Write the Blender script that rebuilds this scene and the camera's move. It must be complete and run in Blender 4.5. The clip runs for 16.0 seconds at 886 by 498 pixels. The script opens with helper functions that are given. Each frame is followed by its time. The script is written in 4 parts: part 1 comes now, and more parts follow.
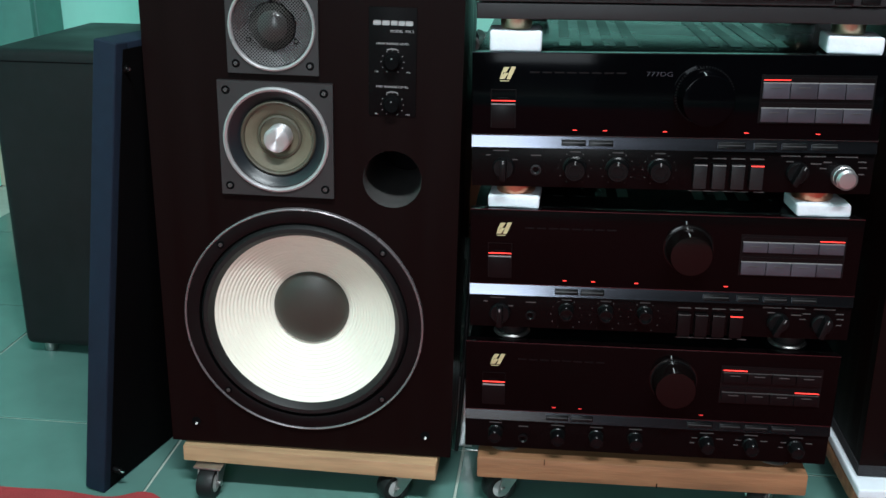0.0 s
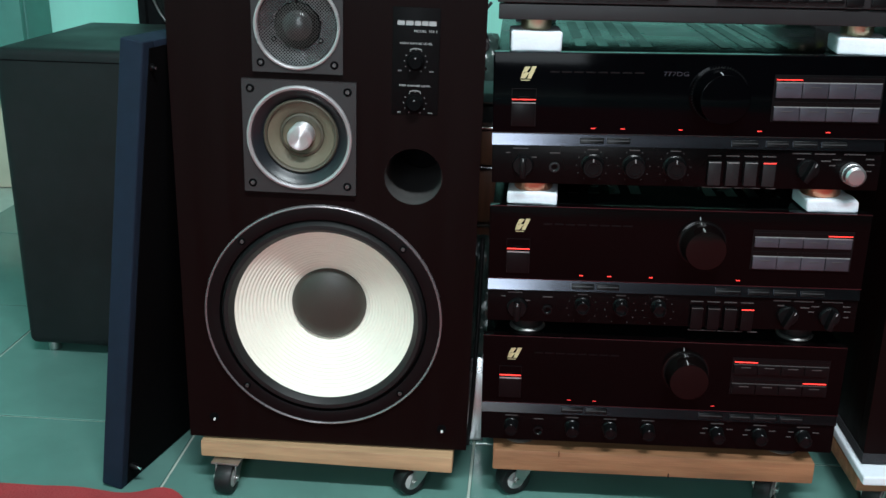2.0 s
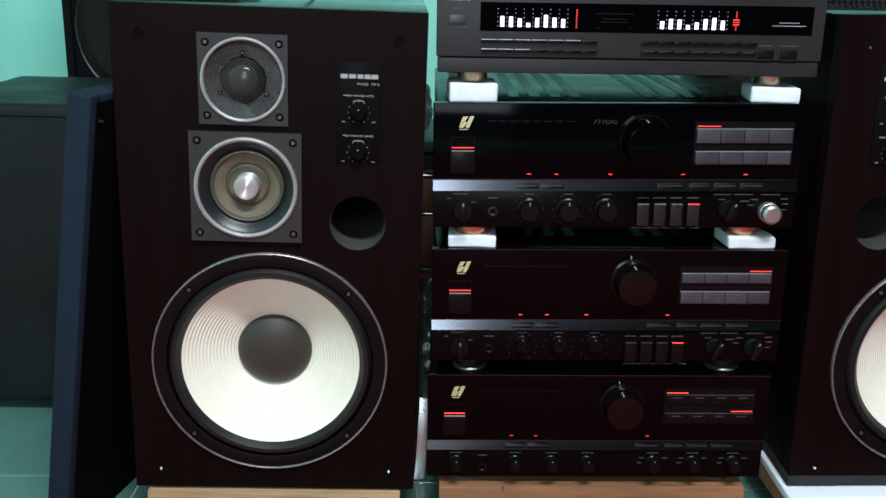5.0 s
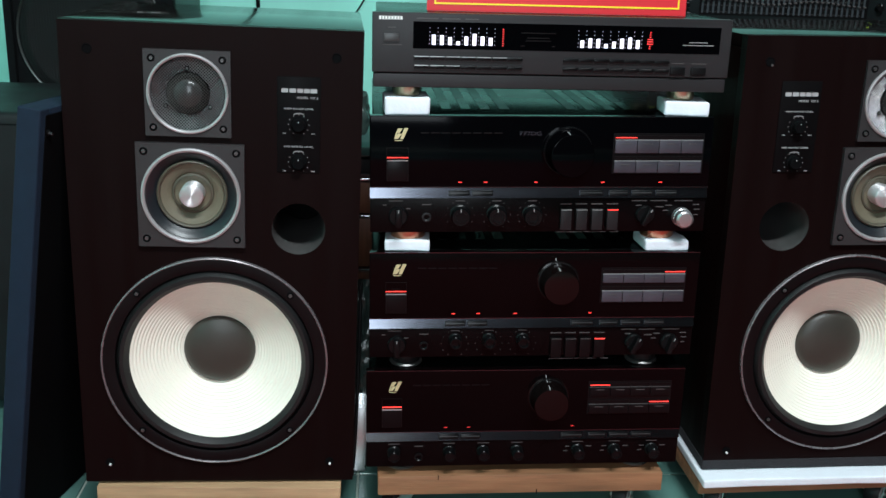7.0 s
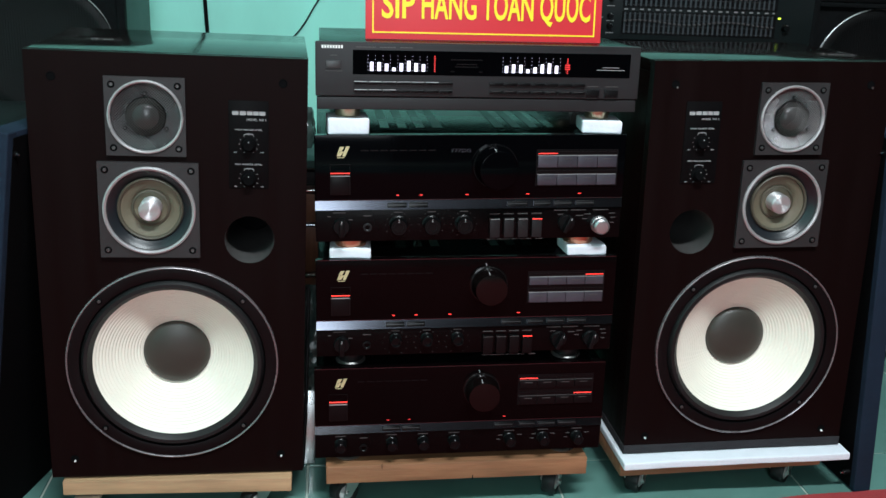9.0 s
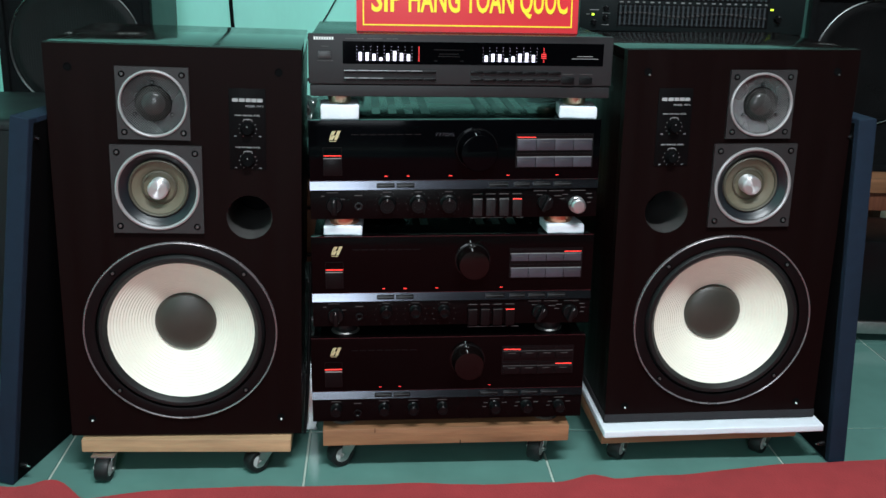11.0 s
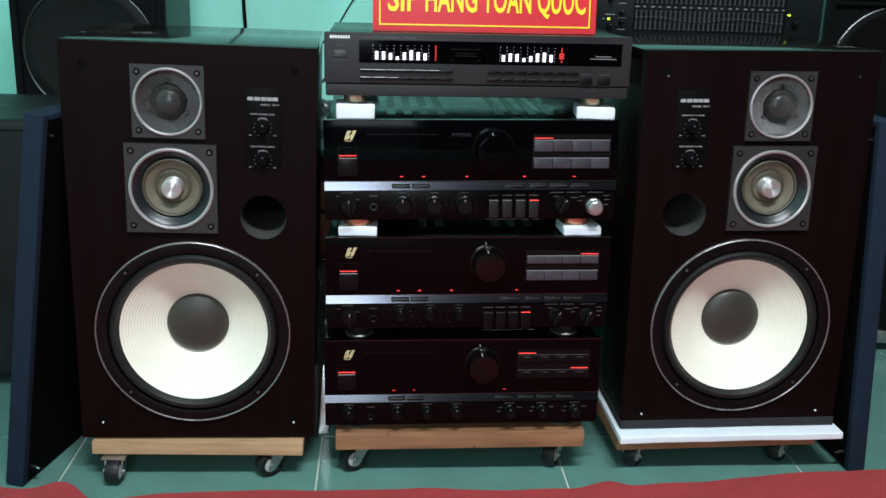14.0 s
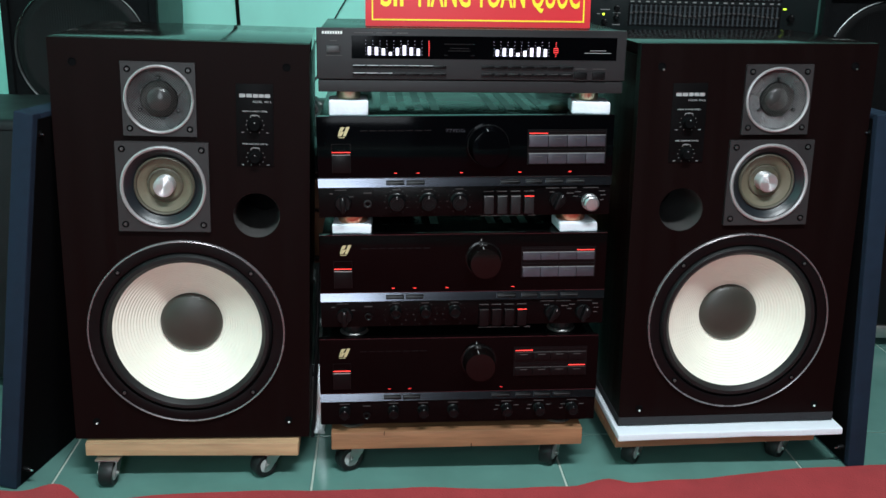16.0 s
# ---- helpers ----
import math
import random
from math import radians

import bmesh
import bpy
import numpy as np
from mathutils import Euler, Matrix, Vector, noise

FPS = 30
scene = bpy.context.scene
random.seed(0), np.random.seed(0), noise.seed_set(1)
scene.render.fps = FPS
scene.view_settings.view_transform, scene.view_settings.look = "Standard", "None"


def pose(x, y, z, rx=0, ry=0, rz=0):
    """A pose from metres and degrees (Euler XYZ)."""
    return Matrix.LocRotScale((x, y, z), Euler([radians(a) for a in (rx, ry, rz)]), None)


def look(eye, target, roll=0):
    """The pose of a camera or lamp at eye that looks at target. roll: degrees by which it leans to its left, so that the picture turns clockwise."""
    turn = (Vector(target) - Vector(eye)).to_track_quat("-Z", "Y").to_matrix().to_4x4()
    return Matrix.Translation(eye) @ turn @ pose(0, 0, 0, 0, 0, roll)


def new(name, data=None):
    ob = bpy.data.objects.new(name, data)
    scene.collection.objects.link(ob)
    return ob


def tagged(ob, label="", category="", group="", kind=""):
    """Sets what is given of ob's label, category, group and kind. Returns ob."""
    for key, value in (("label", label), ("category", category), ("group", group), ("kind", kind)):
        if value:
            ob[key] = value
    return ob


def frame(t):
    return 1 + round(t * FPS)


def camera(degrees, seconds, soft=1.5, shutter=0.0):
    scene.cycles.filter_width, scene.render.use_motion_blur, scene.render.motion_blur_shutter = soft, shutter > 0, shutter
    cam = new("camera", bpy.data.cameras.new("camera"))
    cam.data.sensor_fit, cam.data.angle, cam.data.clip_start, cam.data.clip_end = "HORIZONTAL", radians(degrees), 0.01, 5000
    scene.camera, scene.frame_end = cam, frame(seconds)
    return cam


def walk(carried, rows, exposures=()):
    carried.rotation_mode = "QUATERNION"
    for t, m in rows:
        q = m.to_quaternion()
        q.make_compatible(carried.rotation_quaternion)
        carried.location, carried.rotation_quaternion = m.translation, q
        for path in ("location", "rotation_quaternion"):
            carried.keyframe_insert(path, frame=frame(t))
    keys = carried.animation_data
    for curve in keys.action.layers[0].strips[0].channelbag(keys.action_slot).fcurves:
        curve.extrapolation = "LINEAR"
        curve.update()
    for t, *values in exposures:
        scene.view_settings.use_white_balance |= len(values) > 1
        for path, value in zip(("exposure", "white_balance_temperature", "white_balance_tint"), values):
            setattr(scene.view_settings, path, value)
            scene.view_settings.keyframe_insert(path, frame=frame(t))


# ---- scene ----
cam = camera(48.50, 16.0)
PATH = [
    (0, (-0.1345, -1.0957, 0.7446), (-0.2615, 0.0283, 0.3439), 0.70),
    (0.5, (-0.1396, -1.1012, 0.7400), (-0.2731, 0.0240, 0.3448), 0.45),
    (1, (-0.1606, -1.1085, 0.7407), (-0.2882, 0.0183, 0.3481), 0.67),
    (1.5, (-0.1748, -1.1135, 0.7427), (-0.2926, 0.0125, 0.3451), 0.78),
    (2, (-0.1948, -1.1265, 0.7433), (-0.2818, 0.0027, 0.3467), 1.20),
    (2.5, (-0.2132, -1.1405, 0.7496), (-0.2555, -0.0042, 0.3663), 1.80),
    (3, (-0.2192, -1.1485, 0.7461), (-0.2437, -0.0046, 0.3845), 1.90),
    (3.5, (-0.2193, -1.1576, 0.7496), (-0.2370, -0.0103, 0.3982), 1.69),
    (4, (-0.2229, -1.1634, 0.7507), (-0.2339, -0.0143, 0.4053), 1.51),
    (6.5, (-0.2246, -1.2089, 0.7746), (-0.1586, -0.0598, 0.4350), 1.77),
    (7, (-0.2175, -1.2387, 0.7886), (-0.1363, -0.0931, 0.4409), 2.01),
    (7.5, (-0.2040, -1.2734, 0.8028), (-0.1291, -0.1284, 0.4516), 1.78),
    (8, (-0.1956, -1.3194, 0.8099), (-0.1146, -0.1711, 0.4708), 1.94),
    (8.5, (-0.1973, -1.3521, 0.8223), (-0.0961, -0.2050, 0.4848), 2.17),
    (9, (-0.2111, -1.3550, 0.8316), (-0.0697, -0.2140, 0.4882), 2.16),
    (9.2, (-0.2286, -1.3506, 0.8343), (-0.0649, -0.2106, 0.4972), 2.08),
    (11.3, (-0.1234, -1.4764, 0.8368), (-0.0456, -0.3313, 0.4863), 1.61),
    (11.5, (-0.1322, -1.4746, 0.8320), (-0.0516, -0.3264, 0.4926), 1.82),
    (12, (-0.1395, -1.4840, 0.8322), (-0.0626, -0.3300, 0.5124), 1.54),
    (12.5, (-0.1377, -1.4993, 0.8289), (-0.0567, -0.3424, 0.5206), 0.71),
    (13, (-0.1393, -1.4855, 0.8204), (-0.0578, -0.3319, 0.5000), 0.54),
    (13.5, (-0.1362, -1.4676, 0.8155), (-0.0579, -0.3197, 0.4746), 1.02),
    (14, (-0.1397, -1.4592, 0.8131), (-0.0649, -0.3088, 0.4798), 1.74),
    (14.5, (-0.1410, -1.4553, 0.8120), (-0.0713, -0.3036, 0.4823), 1.70),
    (15, (-0.1392, -1.4504, 0.8086), (-0.0682, -0.2999, 0.4750), 1.61),
    (15.5, (-0.1359, -1.4455, 0.8072), (-0.0656, -0.2955, 0.4717), 1.61),
    (16, (-0.1350, -1.4489, 0.8050), (-0.0573, -0.2987, 0.4720), 1.33),
]
walk(cam, [(t, look(eye, target, roll)) for t, eye, target, roll in PATH])

# ---- light ----
world = bpy.data.worlds.new("world")
scene.world = world
world.use_nodes = True
sky = world.node_tree.nodes.new("ShaderNodeTexSky")
sky.sky_type, sky.sun_disc, sky.sun_elevation, sky.sun_rotation = "NISHITA", False, radians(50), radians(200)
world.node_tree.links.new(sky.outputs[0], world.node_tree.nodes["Background"].inputs[0])
world.node_tree.nodes["Background"].inputs[1].default_value = 0.08


def area(name, m, sx, sy, power, colour):
    d = bpy.data.lights.new(name, "AREA")
    d.shape, d.size, d.size_y, d.energy, d.color = "RECTANGLE", sx, sy, power, colour
    ob = new(name, d)
    ob.matrix_world = m
    return ob


# daylight through the doorway behind, and the tube lamp on the ceiling
area("doorway_daylight", look((-0.42, -3.0, 1.25), (-0.36, 0.0, 0.80)), 0.62, 1.60, 26, (0.81, 0.92, 1.0))
area("tube_light", look((0.15, -1.56, 2.74), (0.1, -1.0, 0.0)), 1.2, 0.10, 108, (0.865, 0.958, 1.0))


# ---- materials ----
def material(name, colour, rough=0.5, metal=0.0, vary=0.12, scale=30.0, bump=0.0, bump_scale=200.0, coat=0.0, stretch=(1, 1, 1), spec=0.5, rough_vary=0.08, emit=0.0, per_object=0.0):
    m = bpy.data.materials.new(name)
    m.use_nodes = True
    n, l = m.node_tree.nodes, m.node_tree.links
    b = n["Principled BSDF"]
    b.inputs["Roughness"].default_value, b.inputs["Metallic"].default_value = rough, metal
    b.inputs["Coat Weight"].default_value, b.inputs["Coat Roughness"].default_value = coat, 0.08
    b.inputs["Specular IOR Level"].default_value = spec
    co = n.new("ShaderNodeTexCoord")
    mp = n.new("ShaderNodeMapping")
    mp.inputs["Scale"].default_value = stretch
    l.new(co.outputs["Object"], mp.inputs[0])
    big = n.new("ShaderNodeTexNoise")
    big.inputs["Scale"].default_value, big.inputs["Detail"].default_value = scale * 0.2, 3
    fine = n.new("ShaderNodeTexNoise")
    fine.inputs["Scale"].default_value, fine.inputs["Detail"].default_value = scale, 6
    l.new(mp.outputs[0], big.inputs[0]), l.new(mp.outputs[0], fine.inputs[0])
    add = n.new("ShaderNodeMath")
    add.operation = "ADD"
    l.new(big.outputs[0], add.inputs[0]), l.new(fine.outputs[0], add.inputs[1])
    ramp = n.new("ShaderNodeMapRange")
    ramp.inputs[1].default_value, ramp.inputs[2].default_value = 0.6, 1.4
    ramp.inputs[3].default_value, ramp.inputs[4].default_value = 1 - vary, 1 + vary
    l.new(add.outputs[0], ramp.inputs[0])
    mul = n.new("ShaderNodeVectorMath")
    mul.operation = "SCALE"
    mul.inputs[0].default_value = colour
    l.new(ramp.outputs[0], mul.inputs["Scale"])
    out = mul.outputs[0]
    if per_object:
        info = n.new("ShaderNodeObjectInfo")
        pr = n.new("ShaderNodeMapRange")
        pr.inputs[3].default_value, pr.inputs[4].default_value = 1 - per_object, 1 + per_object
        l.new(info.outputs["Random"], pr.inputs[0])
        mul2 = n.new("ShaderNodeVectorMath")
        mul2.operation = "SCALE"
        l.new(out, mul2.inputs[0]), l.new(pr.outputs[0], mul2.inputs["Scale"])
        out = mul2.outputs[0]
    l.new(out, b.inputs["Base Color"])
    rr = n.new("ShaderNodeMapRange")
    rr.inputs[1].default_value, rr.inputs[2].default_value = 0.3, 0.7
    rr.inputs[3].default_value, rr.inputs[4].default_value = max(0.02, rough - rough_vary), min(1, rough + rough_vary)
    l.new(big.outputs[0], rr.inputs[0]), l.new(rr.outputs[0], b.inputs["Roughness"])
    if bump:
        bn = n.new("ShaderNodeTexNoise")
        bn.inputs["Scale"].default_value, bn.inputs["Detail"].default_value = bump_scale, 4
        l.new(mp.outputs[0], bn.inputs[0])
        bp = n.new("ShaderNodeBump")
        bp.inputs["Strength"].default_value, bp.inputs["Distance"].default_value = bump, 0.002
        l.new(bn.outputs[0], bp.inputs["Height"]), l.new(bp.outputs[0], b.inputs["Normal"])
    if emit:
        b.inputs["Emission Color"].default_value, b.inputs["Emission Strength"].default_value = (*colour, 1), emit
    return m


def brushed(name, colour):
    """Spun metal: a fan of light round the middle."""
    m = material(name, colour, 0.46, 0.75, 0.06, 120, rough_vary=0.03)
    n, l = m.node_tree.nodes, m.node_tree.links
    tg = n.new("ShaderNodeTangent")
    tg.direction_type, tg.axis = "RADIAL", "Y"
    n["Principled BSDF"].inputs["Anisotropic"].default_value, n["Principled BSDF"].inputs["Anisotropic Rotation"].default_value = 0.9, 0.25
    l.new(tg.outputs[0], n["Principled BSDF"].inputs["Tangent"])
    return m


WOOD = material("dark_walnut_veneer", (0.0050, 0.0018, 0.0017), 0.36, 0, 0.14, 60, 0.12, 400, 0, (3, 3, 0.2), 0.055)
WOODTOP = material("polished_walnut_top", (0.008, 0.006, 0.0056), 0.10, 0, 0.4, 60, 0.03, 120, 0.0, (3, 0.12, 3), 0.13, 0.03)
BAFFLE = material("dark_walnut_baffle", (0.0054, 0.0021, 0.0021), 0.42, 0, 0.10, 70, 0.12, 400, 0, (3, 3, 0.2), 0.062)
PINE = material("raw_pine", (0.46, 0.28, 0.155), 0.6, 0, 0.4, 34, 0.2, 150, 0, (0.25, 3, 3))
OLD_PINE = material("varnished_plank", (0.27, 0.125, 0.062), 0.5, 0, 0.6, 26, 0.3, 150, 0, (0.3, 3, 3))
CONE = material("cream_paper_cone", (0.86, 0.83, 0.72), 0.75, 0, 0.05, 25, 0.2, 500)
CAP = material("grey_dust_cap", (0.037, 0.034, 0.028), 0.42, 0, 0.15, 30, 0.15, 600, rough_vary=0.04)
RUBBER = material("black_rubber", (0.007, 0.007, 0.0075), 0.5, 0, 0.2, 50, 0.1, 300, spec=0.35)
PORT = material("grey_port_plastic", (0.050, 0.048, 0.047), 0.5, 0, 0.15, 40)
BLACK = material("black_plastic", (0.0032, 0.0032, 0.0036), 0.34, 0, 0.2, 40, 0.05, 300, spec=0.18)
SATIN = material("satin_black_metal", (0.012, 0.0115, 0.0125), 0.42, 0.0, 0.15, 40, 0.15, 500, spec=0.28)
SILVER = brushed("spun_aluminium", (0.66, 0.65, 0.66))
SCREWHEAD = material("bright_screw_steel", (0.17, 0.165, 0.165), 0.34, 0.8, 0.1, 60)
EDGE = material("polished_edge", (0.11, 0.115, 0.13), 0.16, 1.0, 0.06, 20, rough_vary=0.03)
KEYGLEAM = material("key_edge_gleam", (0.62, 0.62, 0.64), 0.3, 0.3, 0.1, 60)
THINTRIM = material("thin_trim_metal", (0.25, 0.225, 0.235), 0.27, 0.6, 0.1, 120)
TRIM = material("satin_trim_metal", (0.40, 0.385, 0.39), 0.34, 0.45, 0.1, 120)
CHROME = material("polished_metal", (0.75, 0.75, 0.76), 0.14, 1.0, 0.05, 60)
STEEL = material("zinc_steel", (0.45, 0.45, 0.44), 0.4, 1.0, 0.2, 60, 0.1)
FOOTSTEEL = material("chromed_foot", (0.42, 0.41, 0.40), 0.3, 0.9, 0.2, 60)
DARKSTEEL = material("dull_steel", (0.055, 0.054, 0.055), 0.34, 0.4, 0.2, 60)
GRAPHITE = material("graphite_plate", (0.026, 0.024, 0.025), 0.42, 0.0, 0.12, 50, 0.12, 700, spec=0.35)
OLIVE = material("olive_paper_cone", (0.125, 0.108, 0.072), 0.6, 0, 0.1, 50, 0.2, 500)
OLIVE_DARK = material("dark_olive_ring", (0.068, 0.060, 0.042), 0.5, 0, 0.1, 50, 0.1, 500)
FLARE = material("steel_blue_flare", (0.010, 0.0125, 0.016), 0.36, 0.0, 0.1, 50, spec=0.55, rough_vary=0.05)
MESHWIRE = material("woven_grey_wire", (0.22, 0.215, 0.22), 0.28, 0.8, 0.2, 60)
MESHDIM = material("woven_dark_wire", (0.060, 0.056, 0.054), 0.34, 0.4, 0.2, 60)
DOME = material("silk_dome", (0.042, 0.041, 0.042), 0.24, 0.0, 0.1, 60, spec=0.9)
GLOSS = material("piano_black_panel", (0.0009, 0.0009, 0.0013), 0.08, 0, 0.2, 20, spec=0.07, rough_vary=0.02)
# reddish base puts the carpet's reflection into the colour of these black panels
REDTINT = material("black_panel_red_reflection", (0.0020, 0.0010, 0.0012), 0.12, 0, 0.25, 20, spec=0.085, rough_vary=0.03)
KNOB = material("glossy_black_knob", (0.003, 0.0018, 0.0018), 0.16, 0, 0.1, 20, spec=0.28, rough_vary=0.03)
LOWER = material("lower_control_panel", (0.0019, 0.0012, 0.0014), 0.30, 0, 0.2, 30, 0.05, 500, spec=0.10)
CASE = material("black_steel_case", (0.003, 0.0034, 0.0034), 0.24, 0.0, 0.2, 30, 0.06, 400, spec=0.07)
VENT = material("vent_slot_black", (0.002, 0.0022, 0.0022), 0.3, 0.0, 0.2, 30, spec=0.045)
BAR = material("gunmetal_bar", (0.125, 0.132, 0.157), 0.17, 1.0, 0.06, 20, stretch=(0.3, 8, 8), rough_vary=0.03)
KEY = material("lavender_keys", (0.046, 0.043, 0.055), 0.35, 0.1, 0.35, 30, per_object=0.28)
KEYDARK = material("dark_keys", (0.0045, 0.0032, 0.0036), 0.35, 0.0, 0.12, 30, spec=0.14)
GOLD = material("gold_emblem", (0.58, 0.50, 0.28), 0.4, 0.25, 0.1, 100)
GREYINK = material("grey_ink", (0.24, 0.23, 0.23), 0.6)
DIMINK = material("dim_ink", (0.055, 0.048, 0.048), 0.6)
LEVELPLATE = material("black_level_plate", (0.0036, 0.0032, 0.0035), 0.45, 0, 0.2, 40, spec=0.05)
PANELINK = material("panel_ink", (0.36, 0.355, 0.36), 0.6)
WHITEINK = material("white_ink", (0.78, 0.78, 0.76), 0.5)
RED_LED = material("red_led", (1.0, 0.05, 0.04), 0.4, emit=2.1)
RED_DIM = material("dim_red_segment", (1.0, 0.05, 0.05), 0.4, emit=0.55)
GREEN_LED = material("green_led", (0.60, 0.9, 0.05), 0.4, emit=1.6)
WHITE_SEG = material("white_display_segment", (0.90, 0.84, 1.0), 0.4, emit=0.95)
DIM_SEG = material("dim_display_dot", (0.45, 0.42, 0.55), 0.4, emit=0.16)
UNIT = material("charcoal_faceplate", (0.017, 0.0155, 0.0168), 0.42, 0, 0.1, 40, 0.06, 600, spec=0.32)
FOAM = material("white_foam", (0.74, 0.77, 0.83), 0.85, 0, 0.06, 30, 0.3, 160)
FELT = material("grey_felt", (0.016, 0.015, 0.018), 0.9, 0, 0.2, 60, 0.5, 300)
COPPER = material("copper_foot", (0.62, 0.30, 0.19), 0.35, 1.0, 0.15, 60)
BRASS = material("brass_foot", (0.55, 0.46, 0.32), 0.35, 1.0, 0.15, 60)
NAVY = material("navy_grille_cloth", (0.0085, 0.0175, 0.034), 0.85, 0, 0.18, 60, 0.5, 900, spec=0.2)
INNER = material("black_grille_back", (0.0028, 0.0028, 0.0032), 0.8, 0, 0.2, 40, spec=0.04)
VINYL = material("black_vinyl", (0.0076, 0.0086, 0.0096), 0.5, 0, 0.3, 40, 0.12, 420, spec=0.24)
CARPET = material("black_cabinet_carpet", (0.0042, 0.0050, 0.0056), 0.9, 0, 0.6, 90, 0.8, 500, spec=0.12)
TEALSIDE = material("dark_teal_side", (0.026, 0.062, 0.056), 0.6, 0, 0.15, 20, 0.2, 300)
RACK = material("rack_faceplate", (0.004, 0.007, 0.0075), 0.45, 0, 0.15, 30, spec=0.3)
SLOT = material("slider_slot_grey", (0.035, 0.042, 0.048), 0.4, 0, 0.1, 30)
BAGFILM = material("greenish_plastic_film", (0.035, 0.055, 0.050), 0.16, 0.0, 0.4, 60, 0.5, 160, spec=0.6)
WIRE = material("galvanised_wire", (0.6, 0.62, 0.62), 0.3, 1.0, 0.1, 60)
PLASTER = material("turquoise_painted_wall", (0.38, 0.93, 0.80), 0.75, 0, 0.12, 7, 0.3, 60, stretch=(1, 1, 0.4))
DARKWALL = material("dark_unseen_wall", (0.020, 0.015, 0.014), 0.6, 0, 0.3, 12, 0.1, 60)
CEIL = material("grey_ceiling", (0.30, 0.34, 0.37), 0.8, 0, 0.05, 5, 0.1, 60)
TILE = material("green_floor_tile", (0.104, 0.222, 0.194), 0.15, 0, 0.16, 12, 0.03, 60, spec=0.5, rough_vary=0.07, per_object=0.07)
GROUT = material("pale_grout", (0.42, 0.50, 0.44), 0.85, 0, 0.15, 40)
SKIRT = material("cream_skirting", (0.55, 0.52, 0.42), 0.5, 0, 0.1, 20)
CUPTEAL = material("dark_teal_area", (0.09, 0.27, 0.235), 0.6, 0, 0.15, 14, 0.2, 200)
SILVERKNOB = material("silver_selector_metal", (0.55, 0.54, 0.55), 0.36, 0.9, 0.06, 60)
CLOTH = material("red_carpet", (0.31, 0.030, 0.034), 0.9, 0, 0.15, 25, 0.7, 260)
SIGN = material("red_sign_board", (0.70, 0.035, 0.045), 0.45, 0, 0.05, 10)
YELLOW = material("yellow_paint", (0.92, 0.70, 0.03), 0.45, 0, 0.04, 30)
ROSEWOOD = material("rosewood", (0.17, 0.062, 0.036), 0.35, 0, 0.45, 50, 0.15, 200, 0, (3, 3, 0.3))
TIN = material("white_enamel_and_glint", (0.75, 0.76, 0.74), 0.4)
HUB = material("grey_plastic_hub", (0.40, 0.41, 0.40), 0.45)
TUBE = material("lit_tube", (1.0, 0.97, 0.93), 0.4, emit=6.0)


# ---- building tools ----
def box(bm, x0, x1, y0, y1, z0, z1, bevel=0.0, seg=2):
    t = bmesh.new()
    bmesh.ops.create_cube(t, size=1.0)
    for v in t.verts:
        v.co = Vector((x0 + (v.co.x + 0.5) * (x1 - x0), y0 + (v.co.y + 0.5) * (y1 - y0), z0 + (v.co.z + 0.5) * (z1 - z0)))
    if bevel:
        bmesh.ops.bevel(t, geom=t.edges[:], offset=bevel, segments=seg, affect="EDGES", profile=0.6)
    join(bm, t)
    return bm


def join(bm, t, m=None):
    if m is not None:
        t.transform(m)
    me = bpy.data.meshes.new("tmp")
    t.to_mesh(me)
    t.free()
    bm.from_mesh(me)
    bpy.data.meshes.remove(me)


def lathe(bm, profile, x=0.0, y=0.0, z=0.0, seg=48, axis="y"):
    """Turns (radius, depth) pairs round an axis through (x, y, z); depth runs along the axis."""
    rings = []
    for r, d in profile:
        if r < 1e-6:
            ring = [bm.verts.new((x, y + d, z) if axis == "y" else ((x, y, z + d) if axis == "z" else (x + d, y, z)))]
        else:
            ring = []
            for k in range(seg):
                a = 2 * math.pi * k / seg
                c, s = r * math.cos(a), r * math.sin(a)
                ring.append(bm.verts.new((x + c, y + d, z + s) if axis == "y" else ((x + c, y + s, z + d) if axis == "z" else (x + d, y + c, z + s))))
        rings.append(ring)
    for a, b in zip(rings, rings[1:]):
        for k in range(seg):
            j = (k + 1) % seg
            if len(a) == 1 and len(b) > 1:
                bm.faces.new((a[0], b[k], b[j]))
            elif len(b) == 1 and len(a) > 1:
                bm.faces.new((a[k], b[0], a[j]))
            elif len(a) > 1:
                bm.faces.new((a[k], b[k], b[j], a[j]))
    return bm


def holed_plate(bm, x0, x1, z0, z1, holes, thick, seg=64):
    """A board in the plane y = 0 to thick with round holes (x, z, r) through it."""
    t = bmesh.new()
    loops = [[t.verts.new((x, 0, z)) for x, z in ((x0, z0), (x1, z0), (x1, z1), (x0, z1))]]
    for hx, hz, r in holes:
        loops.append([t.verts.new((hx + r * math.cos(2 * math.pi * k / seg), 0, hz + r * math.sin(2 * math.pi * k / seg))) for k in range(seg)])
    edges = [t.edges.new((lp[k], lp[(k + 1) % len(lp)])) for lp in loops for k in range(len(lp))]
    bmesh.ops.triangle_fill(t, use_beauty=True, use_dissolve=False, edges=edges, normal=(0, -1, 0))
    ext = bmesh.ops.extrude_face_region(t, geom=t.faces[:])
    bmesh.ops.translate(t, verts=[g for g in ext["geom"] if isinstance(g, bmesh.types.BMVert)], vec=(0, thick, 0))
    join(bm, t)
    return bm


